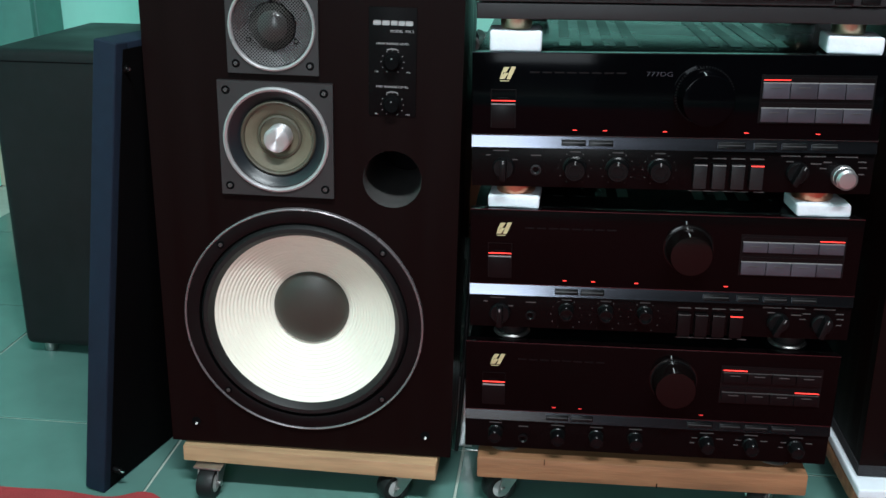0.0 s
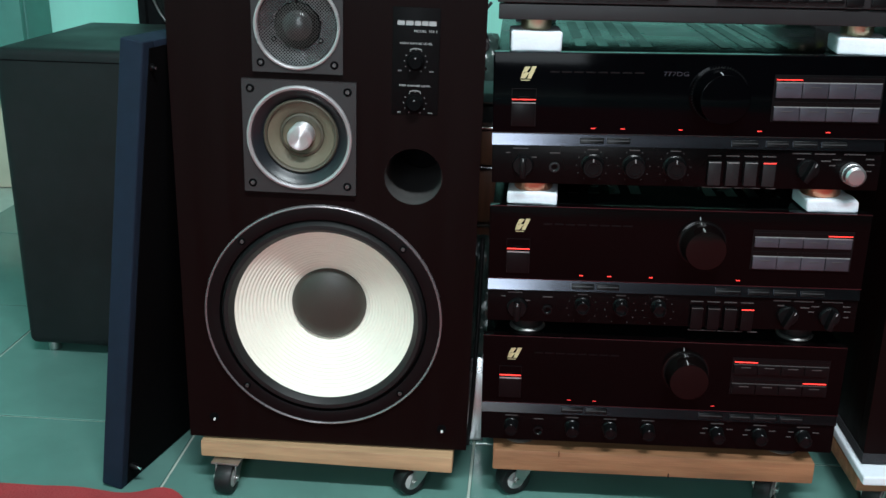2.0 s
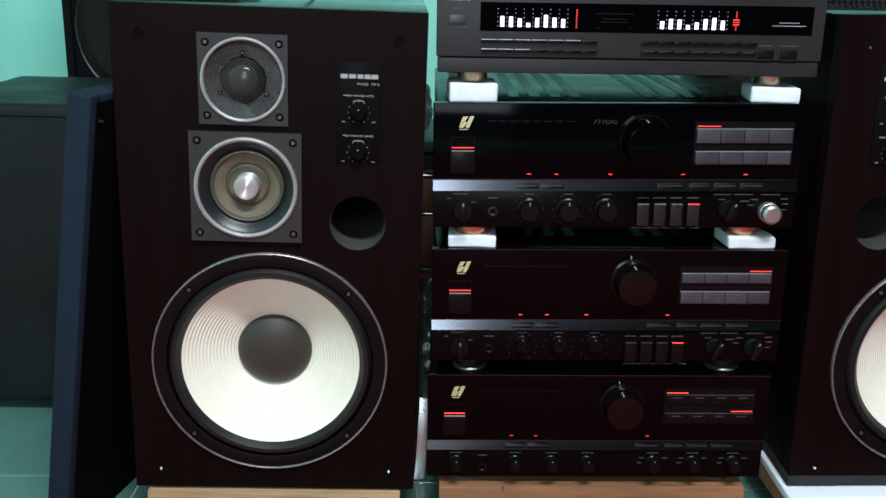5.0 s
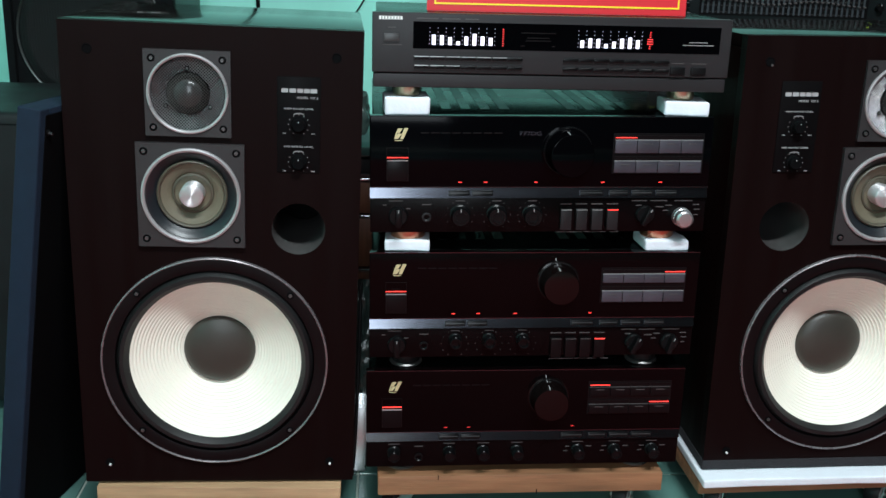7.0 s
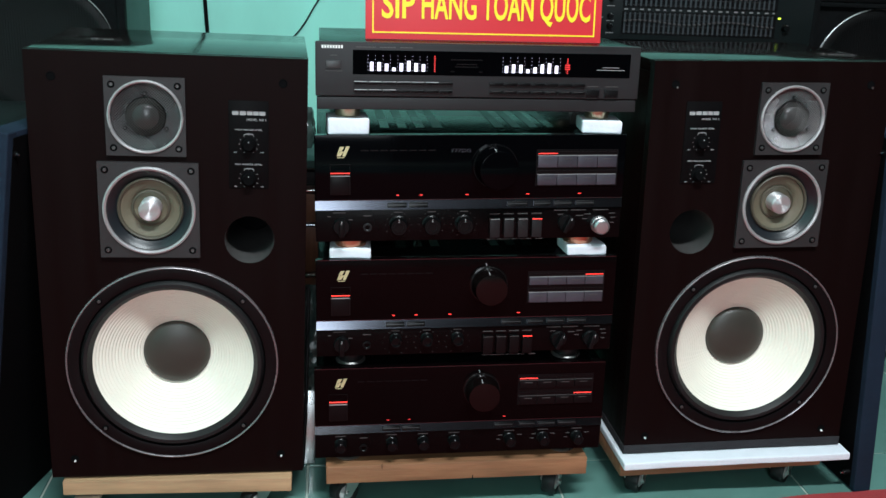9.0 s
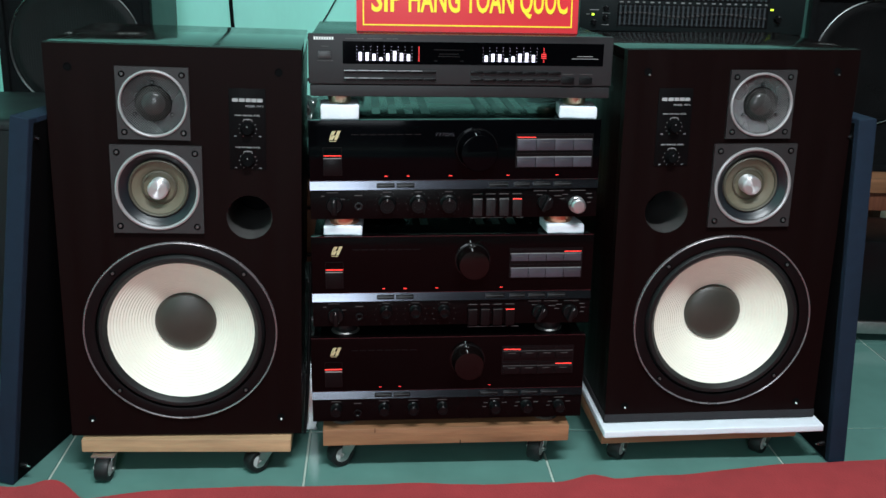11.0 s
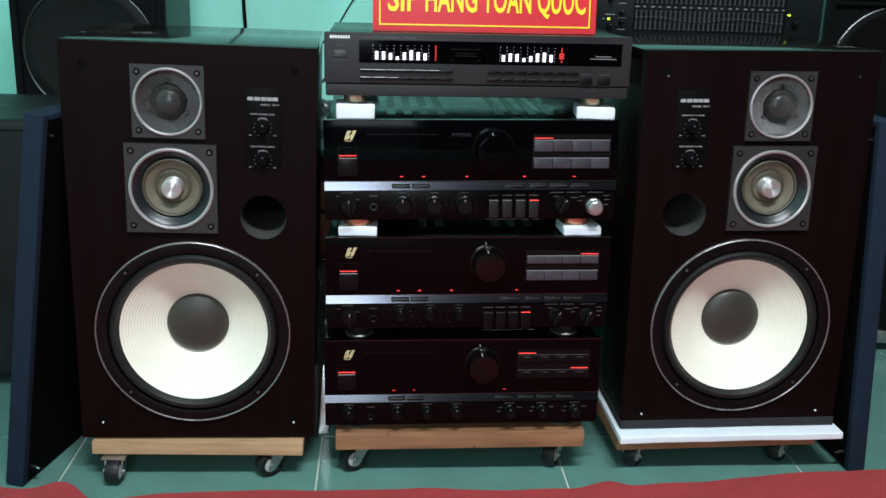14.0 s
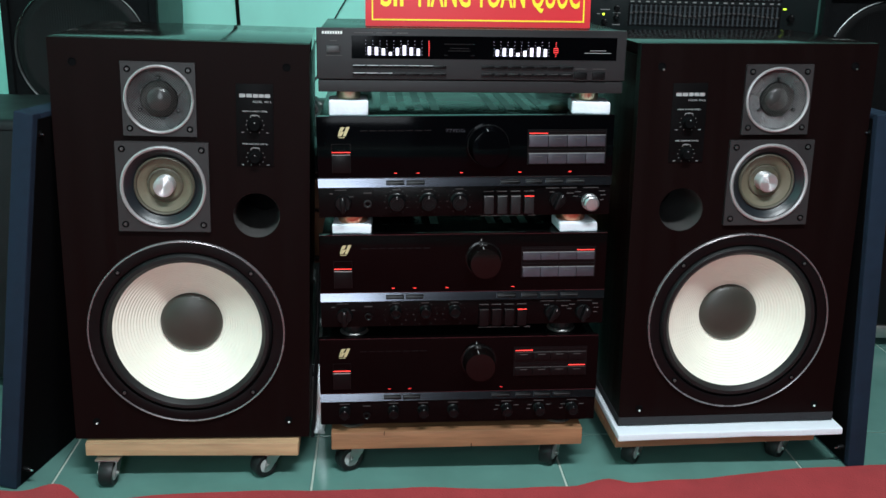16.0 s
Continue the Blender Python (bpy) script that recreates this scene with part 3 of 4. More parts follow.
def lever_knob(parent, x, z, y, turn=0.0, mat=None):
    k = part("selector_knob", lathe(bmesh.new(), [(0.0125, y), (0.0125, y - 0.004), (0.011, y - 0.006), (0, y - 0.006)], x, 0, z, 32), mat or BLACK, parent)
    t = box(bmesh.new(), -0.0035, 0.0035, y - 0.018, y - 0.005, -0.0125, 0.0125, 0.0015)
    t.transform(Matrix.Translation((x, 0, z)) @ pose(0, 0, 0, 0, turn, 0))
    part("lever", t, mat or BLACK, k)
    t = box(bmesh.new(), -0.0006, 0.0006, y - 0.0186, y - 0.0178, 0.008, 0.012)
    t.transform(Matrix.Translation((x, 0, z)) @ pose(0, 0, 0, 0, turn, 0))
    part("pointer_mark", t, GREYINK, k)
    return k


def dashes(parent, name, rows, mat, y):
    b = bmesh.new()
    for x0, x1, z, h in rows:
        box(b, x0, x1, y - 0.0005, y, z - h / 2, z + h / 2)
    return tagged(part(name, b, mat, parent), kind="stuff")


def amplifier(m, h, panel, style, label):
    """The front stands at y = 0; x from the middle, z from the foot of the case."""
    a = thing("amplifier", label, "amplifier", m, "stacked amplifiers")
    W = AW / 2
    # case with vent slots on the lid, widened to imitate broad reflected streaks
    b = box(bmesh.new(), -W + 0.004, W - 0.004, 0.014, AD, 0.004, h - 0.002, 0.002)
    part("case", b, CASE, a, "black steel case")
    for k in range(4):
        for x in (-0.12, 0.05):
            part("vent_slot", box(bmesh.new(), x + k * 0.026 - 0.0065, x + k * 0.026 + 0.0065, 0.07, 0.33, h - 0.0021, h - 0.0014), VENT, a)
    split_lo, split_hi = h - 0.107, h - 0.094
    part("front_panel", box(bmesh.new(), -W, W, 0.0, 0.014, split_hi + 0.0012, h, 0.0018, 3), panel, a, "glossy dark upper panel")
    part("lower_panel", box(bmesh.new(), -W, W, 0.004, 0.016, 0.0, split_lo, 0.0012), LOWER, a, "dark lower control panel")
    # sloping bar between both
    b = bmesh.new()
    v = [b.verts.new(p) for x in (-W, W) for p in ((x, 0.0005, split_lo), (x, 0.0040, split_hi), (x, 0.016, split_hi), (x, 0.016, split_lo))]
    for q in ((0, 1, 5, 4), (1, 2, 6, 5), (2, 3, 7, 6), (3, 0, 4, 7), (0, 3, 2, 1), (4, 5, 6, 7)):
        b.faces.new([v[k] for k in q])
    bar = part("trim_bar", b, BAR, a, "sloping gunmetal trim bar")
    part("edge_line", box(bmesh.new(), -W, W, -0.0006, 0.001, split_hi + 0.0012, split_hi + 0.0022), EDGE, a)
    # metal strip added along the top to draw the bevel's highlight
    part("top_edge_glint", box(bmesh.new(), -W + 0.0005, W - 0.0005, 0.0004, 0.0030, h - 0.0006, h + 0.0004), EDGE, a, "thin shiny strip added as the top edge's highlight")
    zb = (split_lo + split_hi) / 2
    for x0, x1 in ((-0.121, -0.0935), (-0.0905, -0.063), (0.052, 0.082), (0.091, 0.116), (0.121, 0.148), (0.153, 0.181)):
        t = box(bmesh.new(), x0, x1, -0.0012, 0.004, -0.0036, 0.0036, 0.0008)
        t.transform(Matrix.Translation((0, 0.0012, zb)) @ pose(0, 0, 0, -15, 0, 0))
        sw = part("tilt_switch", t, BLACK, bar)
        t = box(bmesh.new(), x0 + 0.001, x1 - 0.001, -0.0016, 0.0, -0.0004, 0.0006)
        t.transform(Matrix.Translation((0, 0.0012, zb)) @ pose(0, 0, 0, -15, 0, 0))
        part("switch_edge", t, DARKSTEEL, sw)
    # emblem, power key
    zt = h - 0.023
    b = bmesh.new()
    for shape in (((0.0005, 0.0022), (0.0062, 0.0022), (0.0110, 0.0090), (0.0060, 0.0090)), ((0.0030, 0.0095), (0.0078, 0.0095), (0.0118, 0.0155), (0.0058, 0.0155)), ((0.0015, 0.0040), (0.0030, 0.0095), (0.0050, 0.0095), (0.0036, 0.0040)), ((0.0085, 0.0020), (0.0128, 0.0020), (0.0190, 0.0160), (0.0138, 0.0160))):
        b.faces.new([b.verts.new((-0.1925 + px, -0.0006, zt - 0.0085 + pz)) for px, pz in shape])
    box(b, -0.191, -0.181, -0.0006, 0.0, zt - 0.0088, zt - 0.0079)
    e = bmesh.ops.extrude_face_region(b, geom=b.faces[:])
    bmesh.ops.translate(b, verts=[g for g in e["geom"] if isinstance(g, bmesh.types.BMVert)], vec=(0, 0.0008, 0))
    part("emblem", b, GOLD, a, "small gold emblem")
    zk = h - 0.0535
    key = part("power_key", box(bmesh.new(), -0.2005, -0.1735, -0.002, 0.002, zk - 0.031, zk - 0.004, 0.0008), KEYDARK, a)
    part("power_light", box(bmesh.new(), -0.2005, -0.1735, -0.0015, 0.001, zk - 0.0003, zk + 0.0003), RED_LED, key, "lit red line")
    b = bmesh.new()
    box(b, -0.2012, -0.2005, -0.0008, 0.001, zk - 0.031, zk + 0.012)
    box(b, -0.1735, -0.1728, -0.0008, 0.001, zk - 0.031, zk + 0.012)
    box(b, -0.2012, -0.1728, -0.0008, 0.001, zk + 0.012, zk + 0.0126)
    box(b, -0.193, -0.181, -0.0008, 0.001, zk + 0.0026, zk + 0.0033)
    part("key_frame", b, KEYDARK, key)
    part("key_edge", box(bmesh.new(), -0.2005, -0.1735, -0.0026, 0.001, zk - 0.0042, zk - 0.0034), GREYINK, key)
    # volume knob
    kz = h - 0.044 if style == 1 else h - 0.040
    kx = 0.032 if style == 1 else 0.030
    kr, kd = (1.0, 1.0) if style == 1 else (0.86, 0.8)
    vol = part("volume_knob", lathe(bmesh.new(), [(kr * r, kd * d) for r, d in ((0.0335, 0.0), (0.0335, -0.002), (0.0300, -0.003), (0.0298, -0.010), (0.0290, -0.0115), (0.0278, -0.035), (0.0268, -0.037), (0.0258, -0.0372), (0.0, -0.0375))], kx, 0, kz, 72), GLOSS if style == 1 else KNOB, a, "large glossy volume knob")
    b = bmesh.new()
    for k in range(60):
        ang = 2 * math.pi * k / 60
        t = box(bmesh.new(), -0.0006, 0.0006, -0.0062, -0.0022, 0.0297 * kr, 0.0318 * kr)
        t.transform(Matrix.Translation((kx, 0, kz)) @ Matrix.Rotation(ang, 4, "Y"))
        join(b, t)
    part("knurl", b, BLACK, vol)
    t = box(bmesh.new(), -0.0006, 0.0006, -0.0365 * kd, -0.022 * kd, 0.0272 * kr, 0.0286 * kr)
    if style > 1:
        box(t, -0.0005, 0.0005, -0.0090, -0.0010, 0.0296 * kr, 0.0304 * kr)
        box(t, -0.0005, 0.0005, -0.0012, 0.0002, 0.0300 * kr, 0.0380 * kr)
    t.transform(Matrix.Translation((kx, 0, kz)) @ Matrix.Rotation(radians(-8 if style > 1 else -10), 4, "Y"))
    part("pointer_mark", t, PANELINK, vol)
    # key field
    fx0, fx1 = {1: (0.0935, 0.2095), 2: (0.0905, 0.2030), 3: (0.0880, 0.2020)}[style]
    rows = {1: ((h - 0.0241, h - 0.0467), (h - 0.0515, h - 0.0725)), 2: ((h - 0.0241, h - 0.0419), (h - 0.0480, h - 0.0691)), 3: ((h - 0.0205, h - 0.0390), (h - 0.0465, h - 0.0655))}[style]
    part("key_well", box(bmesh.new(), fx0 - 0.002, fx1 + 0.002, -0.0006, 0.0, rows[1][1] - 0.002, rows[0][0] + 0.003), BLACK, a)
    cw = (fx1 - fx0) / 4
    for r, (z1, z0) in enumerate(rows):
        part("key_line", box(bmesh.new(), fx0, fx1, -0.0022, -0.0004, z1 - 0.0060, z1 - 0.0052), DIMINK if style == 3 else GREYINK, a)
        for c in range(4):
            dark = style == 3
            x0, x1 = fx0 + c * cw + 0.0004, fx0 + (c + 1) * cw - 0.0004
            k = part("selector_key", box(bmesh.new(), x0, x1, -0.0032, -0.0004, z0, z1 - 0.0062, 0.0006), KEYDARK if dark else KEY, a)
            part("key_cap", box(bmesh.new(), x0, x1, -0.0014, -0.0004, z1 - 0.0050, z1), KEYDARK, k)
            dashes(k, "key_writing", [((x0 + x1) / 2 - 0.006, (x0 + x1) / 2 + 0.006, z1 - (0.009 if dark else 0.0105), 0.0010)], DIMINK, -0.0032)
            if (style, r, c) in ((1, 0, 0), (2, 0, 3), (3, 0, 0), (3, 1, 3)):
                part("key_light", box(bmesh.new(), x0, x1, -0.0026, -0.0014, z1 - 0.0028, z1 - 0.0022), RED_LED, k, "lit red line")
    # small lamps above the bar
    for x in {1: (-0.1065, -0.0730, -0.0073, 0.0810, 0.1575), 2: (-0.1100, -0.0765, -0.0265, 0.0765), 3: (-0.112, -0.080, 0.067)}[style]:
        part("indicator_light", box(bmesh.new(), x - 0.0023, x + 0.0023, -0.0008, 0.0008, split_hi + 0.0080, split_hi + 0.0086), RED_LED if style < 3 else RED_DIM, a)
    # lettering line
    dashes(a, "title_writing", [(-0.158 + k * 0.0135, -0.1475 + k * 0.0135, h - 0.0215, 0.0017) for k in range(8)], KEYDARK, 0.0)
    if style == 1:
        letters("model_text", "777DG", 0.0072, KEY, a, pose(-0.017, -0.0003, h - 0.0245), 0.028, -0.0001, 0.0002)
    # lower controls
    y, zc = 0.004, split_lo - 0.0235
    marks = []
    part("headphone_jack", lathe(bmesh.new(), [(0.0062, y), (0.0062, y - 0.0025), (0.0045, y - 0.0028), (0.0032, y - 0.0015), (0.0030, y + 0.006), (0, y + 0.006)], -0.149, 0, zc - 0.003, 24), SATIN if style == 1 else BLACK, a)
    marks.append((-0.155, -0.143, split_lo - 0.0095, 0.0012))
    if style < 3:
        lever_knob(a, -0.186, zc - 0.001, y, 0)
        zk = zc if style == 1 else zc + 0.0055
        for x in (-0.105, -0.057, -0.010) if style == 1 else (-0.1065, -0.0600, -0.0140):
            k = round_knob(a, x, zk, 0.0122 if style == 1 else 0.0085, 0.016 if style == 1 else 0.013, BLACK, y)
            part("hub_ring", lathe(bmesh.new(), [(0.0074, y - 0.012), (0.0074, y - 0.0172), (0.0062, y - 0.0172), (0.0062, y - 0.012)], x, 0, zk, 32), BLACK, k)
            marks += [(x - 0.006, x + 0.006, split_lo - 0.0045, 0.0014)]
            for ang in range(-150, 151, 30):
                px, pz = x + 0.0185 * math.sin(radians(ang)), zc + 0.0185 * math.cos(radians(ang))
                if pz < split_lo - 0.006:
                    marks.append((px - 0.0005, px + 0.0005, pz, 0.001))
        for k, x in enumerate((0.0347, 0.0553, 0.0759, 0.0965) if style == 1 else (0.0320, 0.0520, 0.0720, 0.0920)):
            q = part("push_key", box(bmesh.new(), x - 0.0072, x + 0.0072, y - 0.007, y, zc - 0.0195, zc + 0.0085, 0.0008), SATIN if style == 1 else KEYDARK, a)
            part("key_edge", box(bmesh.new(), x - 0.0071, x + 0.0071, y - 0.0075, y - 0.006, zc + 0.0076, zc + 0.0084), RED_LED if k == 3 else (GREYINK if style == 1 else DIMINK), q)
            marks.append((x - 0.0075, x + 0.0075, zc + 0.0145, 0.0013))
        marks += [(0.024, 0.058, zc - 0.0235, 0.0009), (0.060, 0.090, zc - 0.0235, 0.0006), (0.096, 0.107, zc - 0.0235, 0.0012)]
        lever_knob(a, 0.141, zc, y, 24)
        marks += [(0.122, 0.143, split_lo - 0.0045, 0.0014), (0.147, 0.17, split_lo - 0.0045, 0.0014), (0.155, 0.166, split_lo - 0.013, 0.0013), (0.128, 0.136, split_lo - 0.011, 0.0011)]
        if style == 1:
            k = part("selector_knob", lathe(bmesh.new(), [(0.0128, y), (0.0125, y - 0.008), (0.0118, y - 0.0085), (0.0115, y - 0.018), (0.009, y - 0.0205), (0, y - 0.021)], 0.1905, 0, zc - 0.003, 40), SILVERKNOB, a, "bright chromed selector knob")
        else:
            lever_knob(a, 0.1905, zc, y, 16)
        marks += [(0.180, 0.204, split_lo - 0.0045, 0.0014), (0.205, 0.214, split_lo - 0.010, 0.0012), (0.207, 0.215, split_lo - 0.0165, 0.0012), (0.207, 0.213, split_lo - 0.024, 0.0012), (0.168, 0.177, split_lo - 0.011, 0.0012), (0.165, 0.172, split_lo - 0.018, 0.0012)]
        marks += [(-0.198, -0.18, split_lo - 0.0045, 0.0013), (-0.206, -0.201, split_lo - 0.010, 0.0012), (-0.176, -0.17, split_lo - 0.015, 0.0012)]
    else:
        for x in (-0.184, -0.106, -0.058, -0.010, 0.077, 0.130, 0.184):
            k = round_knob(a, x, zc + 0.005, 0.0085, 0.017, BLACK, y)
            part("hub_ring", lathe(bmesh.new(), [(0.0070, y - 0.017), (0.0070, y - 0.0185), (0.0056, y - 0.0185), (0.0056, y - 0.017)], x, 0, zc + 0.005, 32), BLACK, k)
            marks += [(x - 0.008, x + 0.008, split_lo - 0.0055, 0.0014)]
            if x > 0.05:
                marks += [(x - 0.018, x - 0.011, split_lo - 0.013, 0.0012), (x + 0.012, x + 0.02, split_lo - 0.013, 0.0012), (x - 0.02, x - 0.014, split_lo - 0.02, 0.0012)]
    dashes(a, "control_writing", marks, DIMINK, y)
    return a


A1 = amplifier(pose(-0.0033, 0.0, 0.4372, 0, -1.0, 0.6), 0.154, GLOSS, 1, "black glossy stereo amplifier on white foam blocks")
A2 = amplifier(pose(-0.002, 0.0, 0.2595, 0, -0.8, 0.6), 0.150, REDTINT, 2, "black stereo amplifier with reflected red in its colour, in the middle of the stack")
A3 = amplifier(pose(-0.0046, 0.0, 0.0921, 0, -0.7, 0.6), 0.148, REDTINT, 3, "black stereo amplifier with reflected red in its colour, on the wooden dolly")


def foot(parent, x, y, z0, z1, r, mat, name="foot"):
    part(name, lathe(bmesh.new(), [(0, z0), (r * 0.94, z0), (r, z0 + 0.002), (r, z1 - 0.002), (r * 0.9, z1), (0, z1)], x, y, 0, 40, "z"), mat, parent)


for x in (-0.172, 0.168):
    for y in (0.035, 0.33):
        foot(A1, x, y, -0.0125, 0.0006, 0.023, COPPER)
        foot(A2, x + (0.0 if x < 0 else -0.006), y, -0.0148, 0.0006, 0.0200, RUBBER)
        foot(A2, x + (0.0 if x < 0 else -0.006), y, -0.0192, -0.0150, 0.0228, FOOTSTEEL, "foot_rim")
        foot(A3, x, y, -0.0070, 0.0006, 0.0205, RUBBER)
        foot(A3, x, y, -0.0108, -0.0072, 0.0228, FOOTSTEEL, "foot_rim")


def foam_block(x, y, z0, z1, w, dep, turn):
    b = box(bmesh.new(), -w / 2, w / 2, -dep / 2, dep / 2, 0, z1 - z0, 0.0035, 3)
    bmesh.ops.subdivide_edges(b, edges=b.edges[:], cuts=2, use_grid_fill=True)
    for v in b.verts:
        v.co += noise.noise_vector(v.co * 40.0 + Vector((x * 9, 0, z0 * 7))) * 0.0014 * (0 if v.co.z < 0.001 else 1)
    solid("foam_block", b, FOAM, "white foam block between stacked hi-fi units", "foam block", "foam blocks", m=pose(x, y, z0, 0, 0, turn))


for x, y, t in ((-0.182, 0.031, 2), (0.183, 0.036, -5), (-0.18, 0.33, 0), (0.18, 0.33, 3)):
    foam_block(x, y, 0.5880 if x < 0 else 0.5945, 0.6108 if x < 0 else 0.6132, 0.058, 0.058, t)
for x, y, t in ((-0.176, 0.034, -2), (0.171, 0.036, 4), (-0.175, 0.33, 2), (0.168, 0.33, -2)):
    foam_block(x, y, 0.4070 if x < 0 else 0.4120, 0.4217 if x < 0 else 0.4275, 0.060, 0.058, t)


# ---- graphic equaliser on top ----
def equaliser_unit(m):
    e = thing("equaliser", "charcoal graphic equaliser with lit spectrum display", "equaliser", m)
    W, h = 0.2265, 0.0915
    part("case", box(bmesh.new(), -W + 0.006, W - 0.006, 0.012, 0.26, 0.008, h - 0.001, 0.0015), CASE, e, "black steel case")
    part("faceplate", box(bmesh.new(), -W, W, 0.0, 0.012, 0.0185, h, 0.002, 3), UNIT, e, "charcoal faceplate")
    part("lower_lip", box(bmesh.new(), -W + 0.0015, W - 0.0015, 0.002, 0.014, 0.0, 0.0175, 0.002, 3), UNIT, e)
    win = part("display_window", box(bmesh.new(), -0.176, 0.212, -0.0006, 0.0, 0.0485, 0.0812), GLOSS, e, "black display window")
    hs = ((12, 11.5, 9.5, 4.5, 10.5, 14, 11, 9.5), (9, 11.5, 11, 5, 8, 12, 13.5, 10.5))
    for g, x0 in enumerate((-0.1505, 0.0355)):
        for k in range(8):
            x = x0 + k * 0.0101
            part("level_bar", box(bmesh.new(), x - 0.0023, x + 0.0023, -0.0012, -0.0004, 0.0535, 0.0535 + hs[g][k] * 0.001), WHITE_SEG, win)
        b = bmesh.new()
        for k in range(9):
            for j in range(5):
                x, z = x0 + (k - 0.5) * 0.0101, 0.0545 + j * 0.0048
                box(b, x - 0.0004, x + 0.0004, -0.0010, -0.0004, z - 0.0005, z + 0.0006)
        part("display_dots", b, DIM_SEG, win)
        b = bmesh.new()
        for j in range(8):
            x, z = x0 + 8 * 0.0101 + 0.0055, 0.0540 + j * 0.0028
            w = 0.0036 if g and j in (2, 3, 4) else 0.0008
            box(b, x - w, x + w, -0.0011, -0.0004, z - 0.0006, z + 0.0006)
        part("red_scale", b, RED_DIM, win)
    b = bmesh.new()
    for x0, x1, z in ((-0.034, -0.006, 0.0640), (-0.036, -0.004, 0.0605), (-0.042, -0.037, 0.054), (-0.003, 0.002, 0.054), (-0.042, 0.002, 0.0700)):
        box(b, x0, x1, -0.0010, -0.0004, z - 0.0007, z + 0.0007)
    part("window_writing", b, KEYDARK, win)
    dashes(win, "side_writing", [(0.172, 0.196, 0.0625, 0.0009), (0.164, 0.204, 0.0590, 0.0009)], GREYINK, -0.0006)
    for z in (0.0375, 0.0265):
        for k in range(7):
            x = -0.1745 + k * 0.0195
            q = part("tuning_key", box(bmesh.new(), x, x + 0.0187, -0.0032, 0.0, z - 0.0022, z + 0.0022, 0.0008), BLACK, e)
            # pale edges on the left keys paint in the daylight gleam; others stay dark
            part("key_edge", box(bmesh.new(), x + 0.0005, x + 0.0182, -0.0036, -0.0030, z + 0.0013, z + 0.0020), KEYGLEAM if k < (6 if z > 0.03 else 3) else DARKSTEEL, q)
    for z in (0.0375, 0.0265):
        for k in range(7):
            x = 0.013 + k * 0.0195
            q = part("tuning_key", box(bmesh.new(), x, x + 0.0187, -0.0030, 0.0, z - 0.0020, z + 0.0020, 0.0008), BLACK, e)
            if z < 0.03:
                part("key_edge", box(bmesh.new(), x + 0.003, x + 0.015, -0.0034, -0.0028, z + 0.0012, z + 0.0018), DIMINK, q)
    for x in (0.160, 0.187):
        part("square_key", box(bmesh.new(), x - 0.0095, x + 0.0095, -0.003, 0.0, 0.0215, 0.0315, 0.001), BLACK, e)
    part("power_key", box(bmesh.new(), -0.212, -0.193, -0.004, 0.0, 0.0570, 0.0665, 0.001), DARKSTEEL, e)
    dashes(e, "maker_mark", [(-0.218 + k * 0.0037, -0.2153 + k * 0.0037, h - 0.0065, 0.0042) for k in range(8)], WHITEINK, 0.0)
    dashes(e, "front_writing", [(-0.207, -0.197, 0.0735, 0.0012), (-0.213, -0.190, 0.0525, 0.0010), (-0.172, -0.145, h - 0.0065, 0.0014), (-0.14, -0.118, h - 0.0065, 0.0014), (-0.112, -0.095, h - 0.0065, 0.0014), (0.152, 0.168, 0.036, 0.0011), (0.178, 0.197, 0.036, 0.0011), (0.152, 0.168, 0.0195, 0.0009), (0.178, 0.197, 0.0195, 0.0009)], DIMINK, 0.0)
    for x in (-0.182, 0.178):
        for y in (0.034, 0.23):
            foot(e, x, y, -0.0125, 0.0085, 0.0175, BRASS)
    return e


equaliser_unit(pose(0.0005, 0.0, 0.6250, 0, -0.4, 0.6))


# ---- red sign on the equaliser ----
sign = thing("sign", "red board sign with yellow lettering standing on the equaliser", "sign", pose(0.013, 0.062, 0.7160, -4, -0.4, 0.5))
part("board", box(bmesh.new(), -0.170, 0.170, 0.0, 0.004, 0.0, 0.21, 0.0006), SIGN, sign)
b = bmesh.new()
box(b, -0.1605, 0.1605, -0.0008, 0.0, 0.0085, 0.0105)
box(b, -0.1605, 0.1605, -0.0008, 0.0, 0.1985, 0.2005)
box(b, -0.1605, -0.1585, -0.0008, 0.0, 0.0105, 0.1985)
box(b, 0.1585, 0.1605, -0.0008, 0.0, 0.0105, 0.1985)
part("border", b, YELLOW, sign, "thin yellow border line")
for word, x, w in (("SIP", -0.1244, 0.0470), ("HÀNG", -0.0520, 0.0780), ("TOÀN", 0.0332, 0.0740), ("QUỐC", 0.1160, 0.0737)):
    letters("lettering", word, 0.0545, YELLOW, sign, pose(x, -0.0006, 0.0300), w, 0.0010, 0.0004, "bold yellow lettering")
for x0, x1 in ((-0.138, -0.118), (-0.114, -0.092), (-0.088, -0.082), (-0.062, -0.043), (-0.038, -0.019), (-0.014, 0.005), (0.010, 0.029), (0.047, 0.066), (0.071, 0.082), (0.086, 0.105), (0.112, 0.119), (0.125, 0.132), (0.137, 0.144)):
    part("plain_bar", box(bmesh.new(), x0, x1, -0.0008, 0.0, 0.088, 0.126, 0.0003), YELLOW, sign, "plain yellow bar")


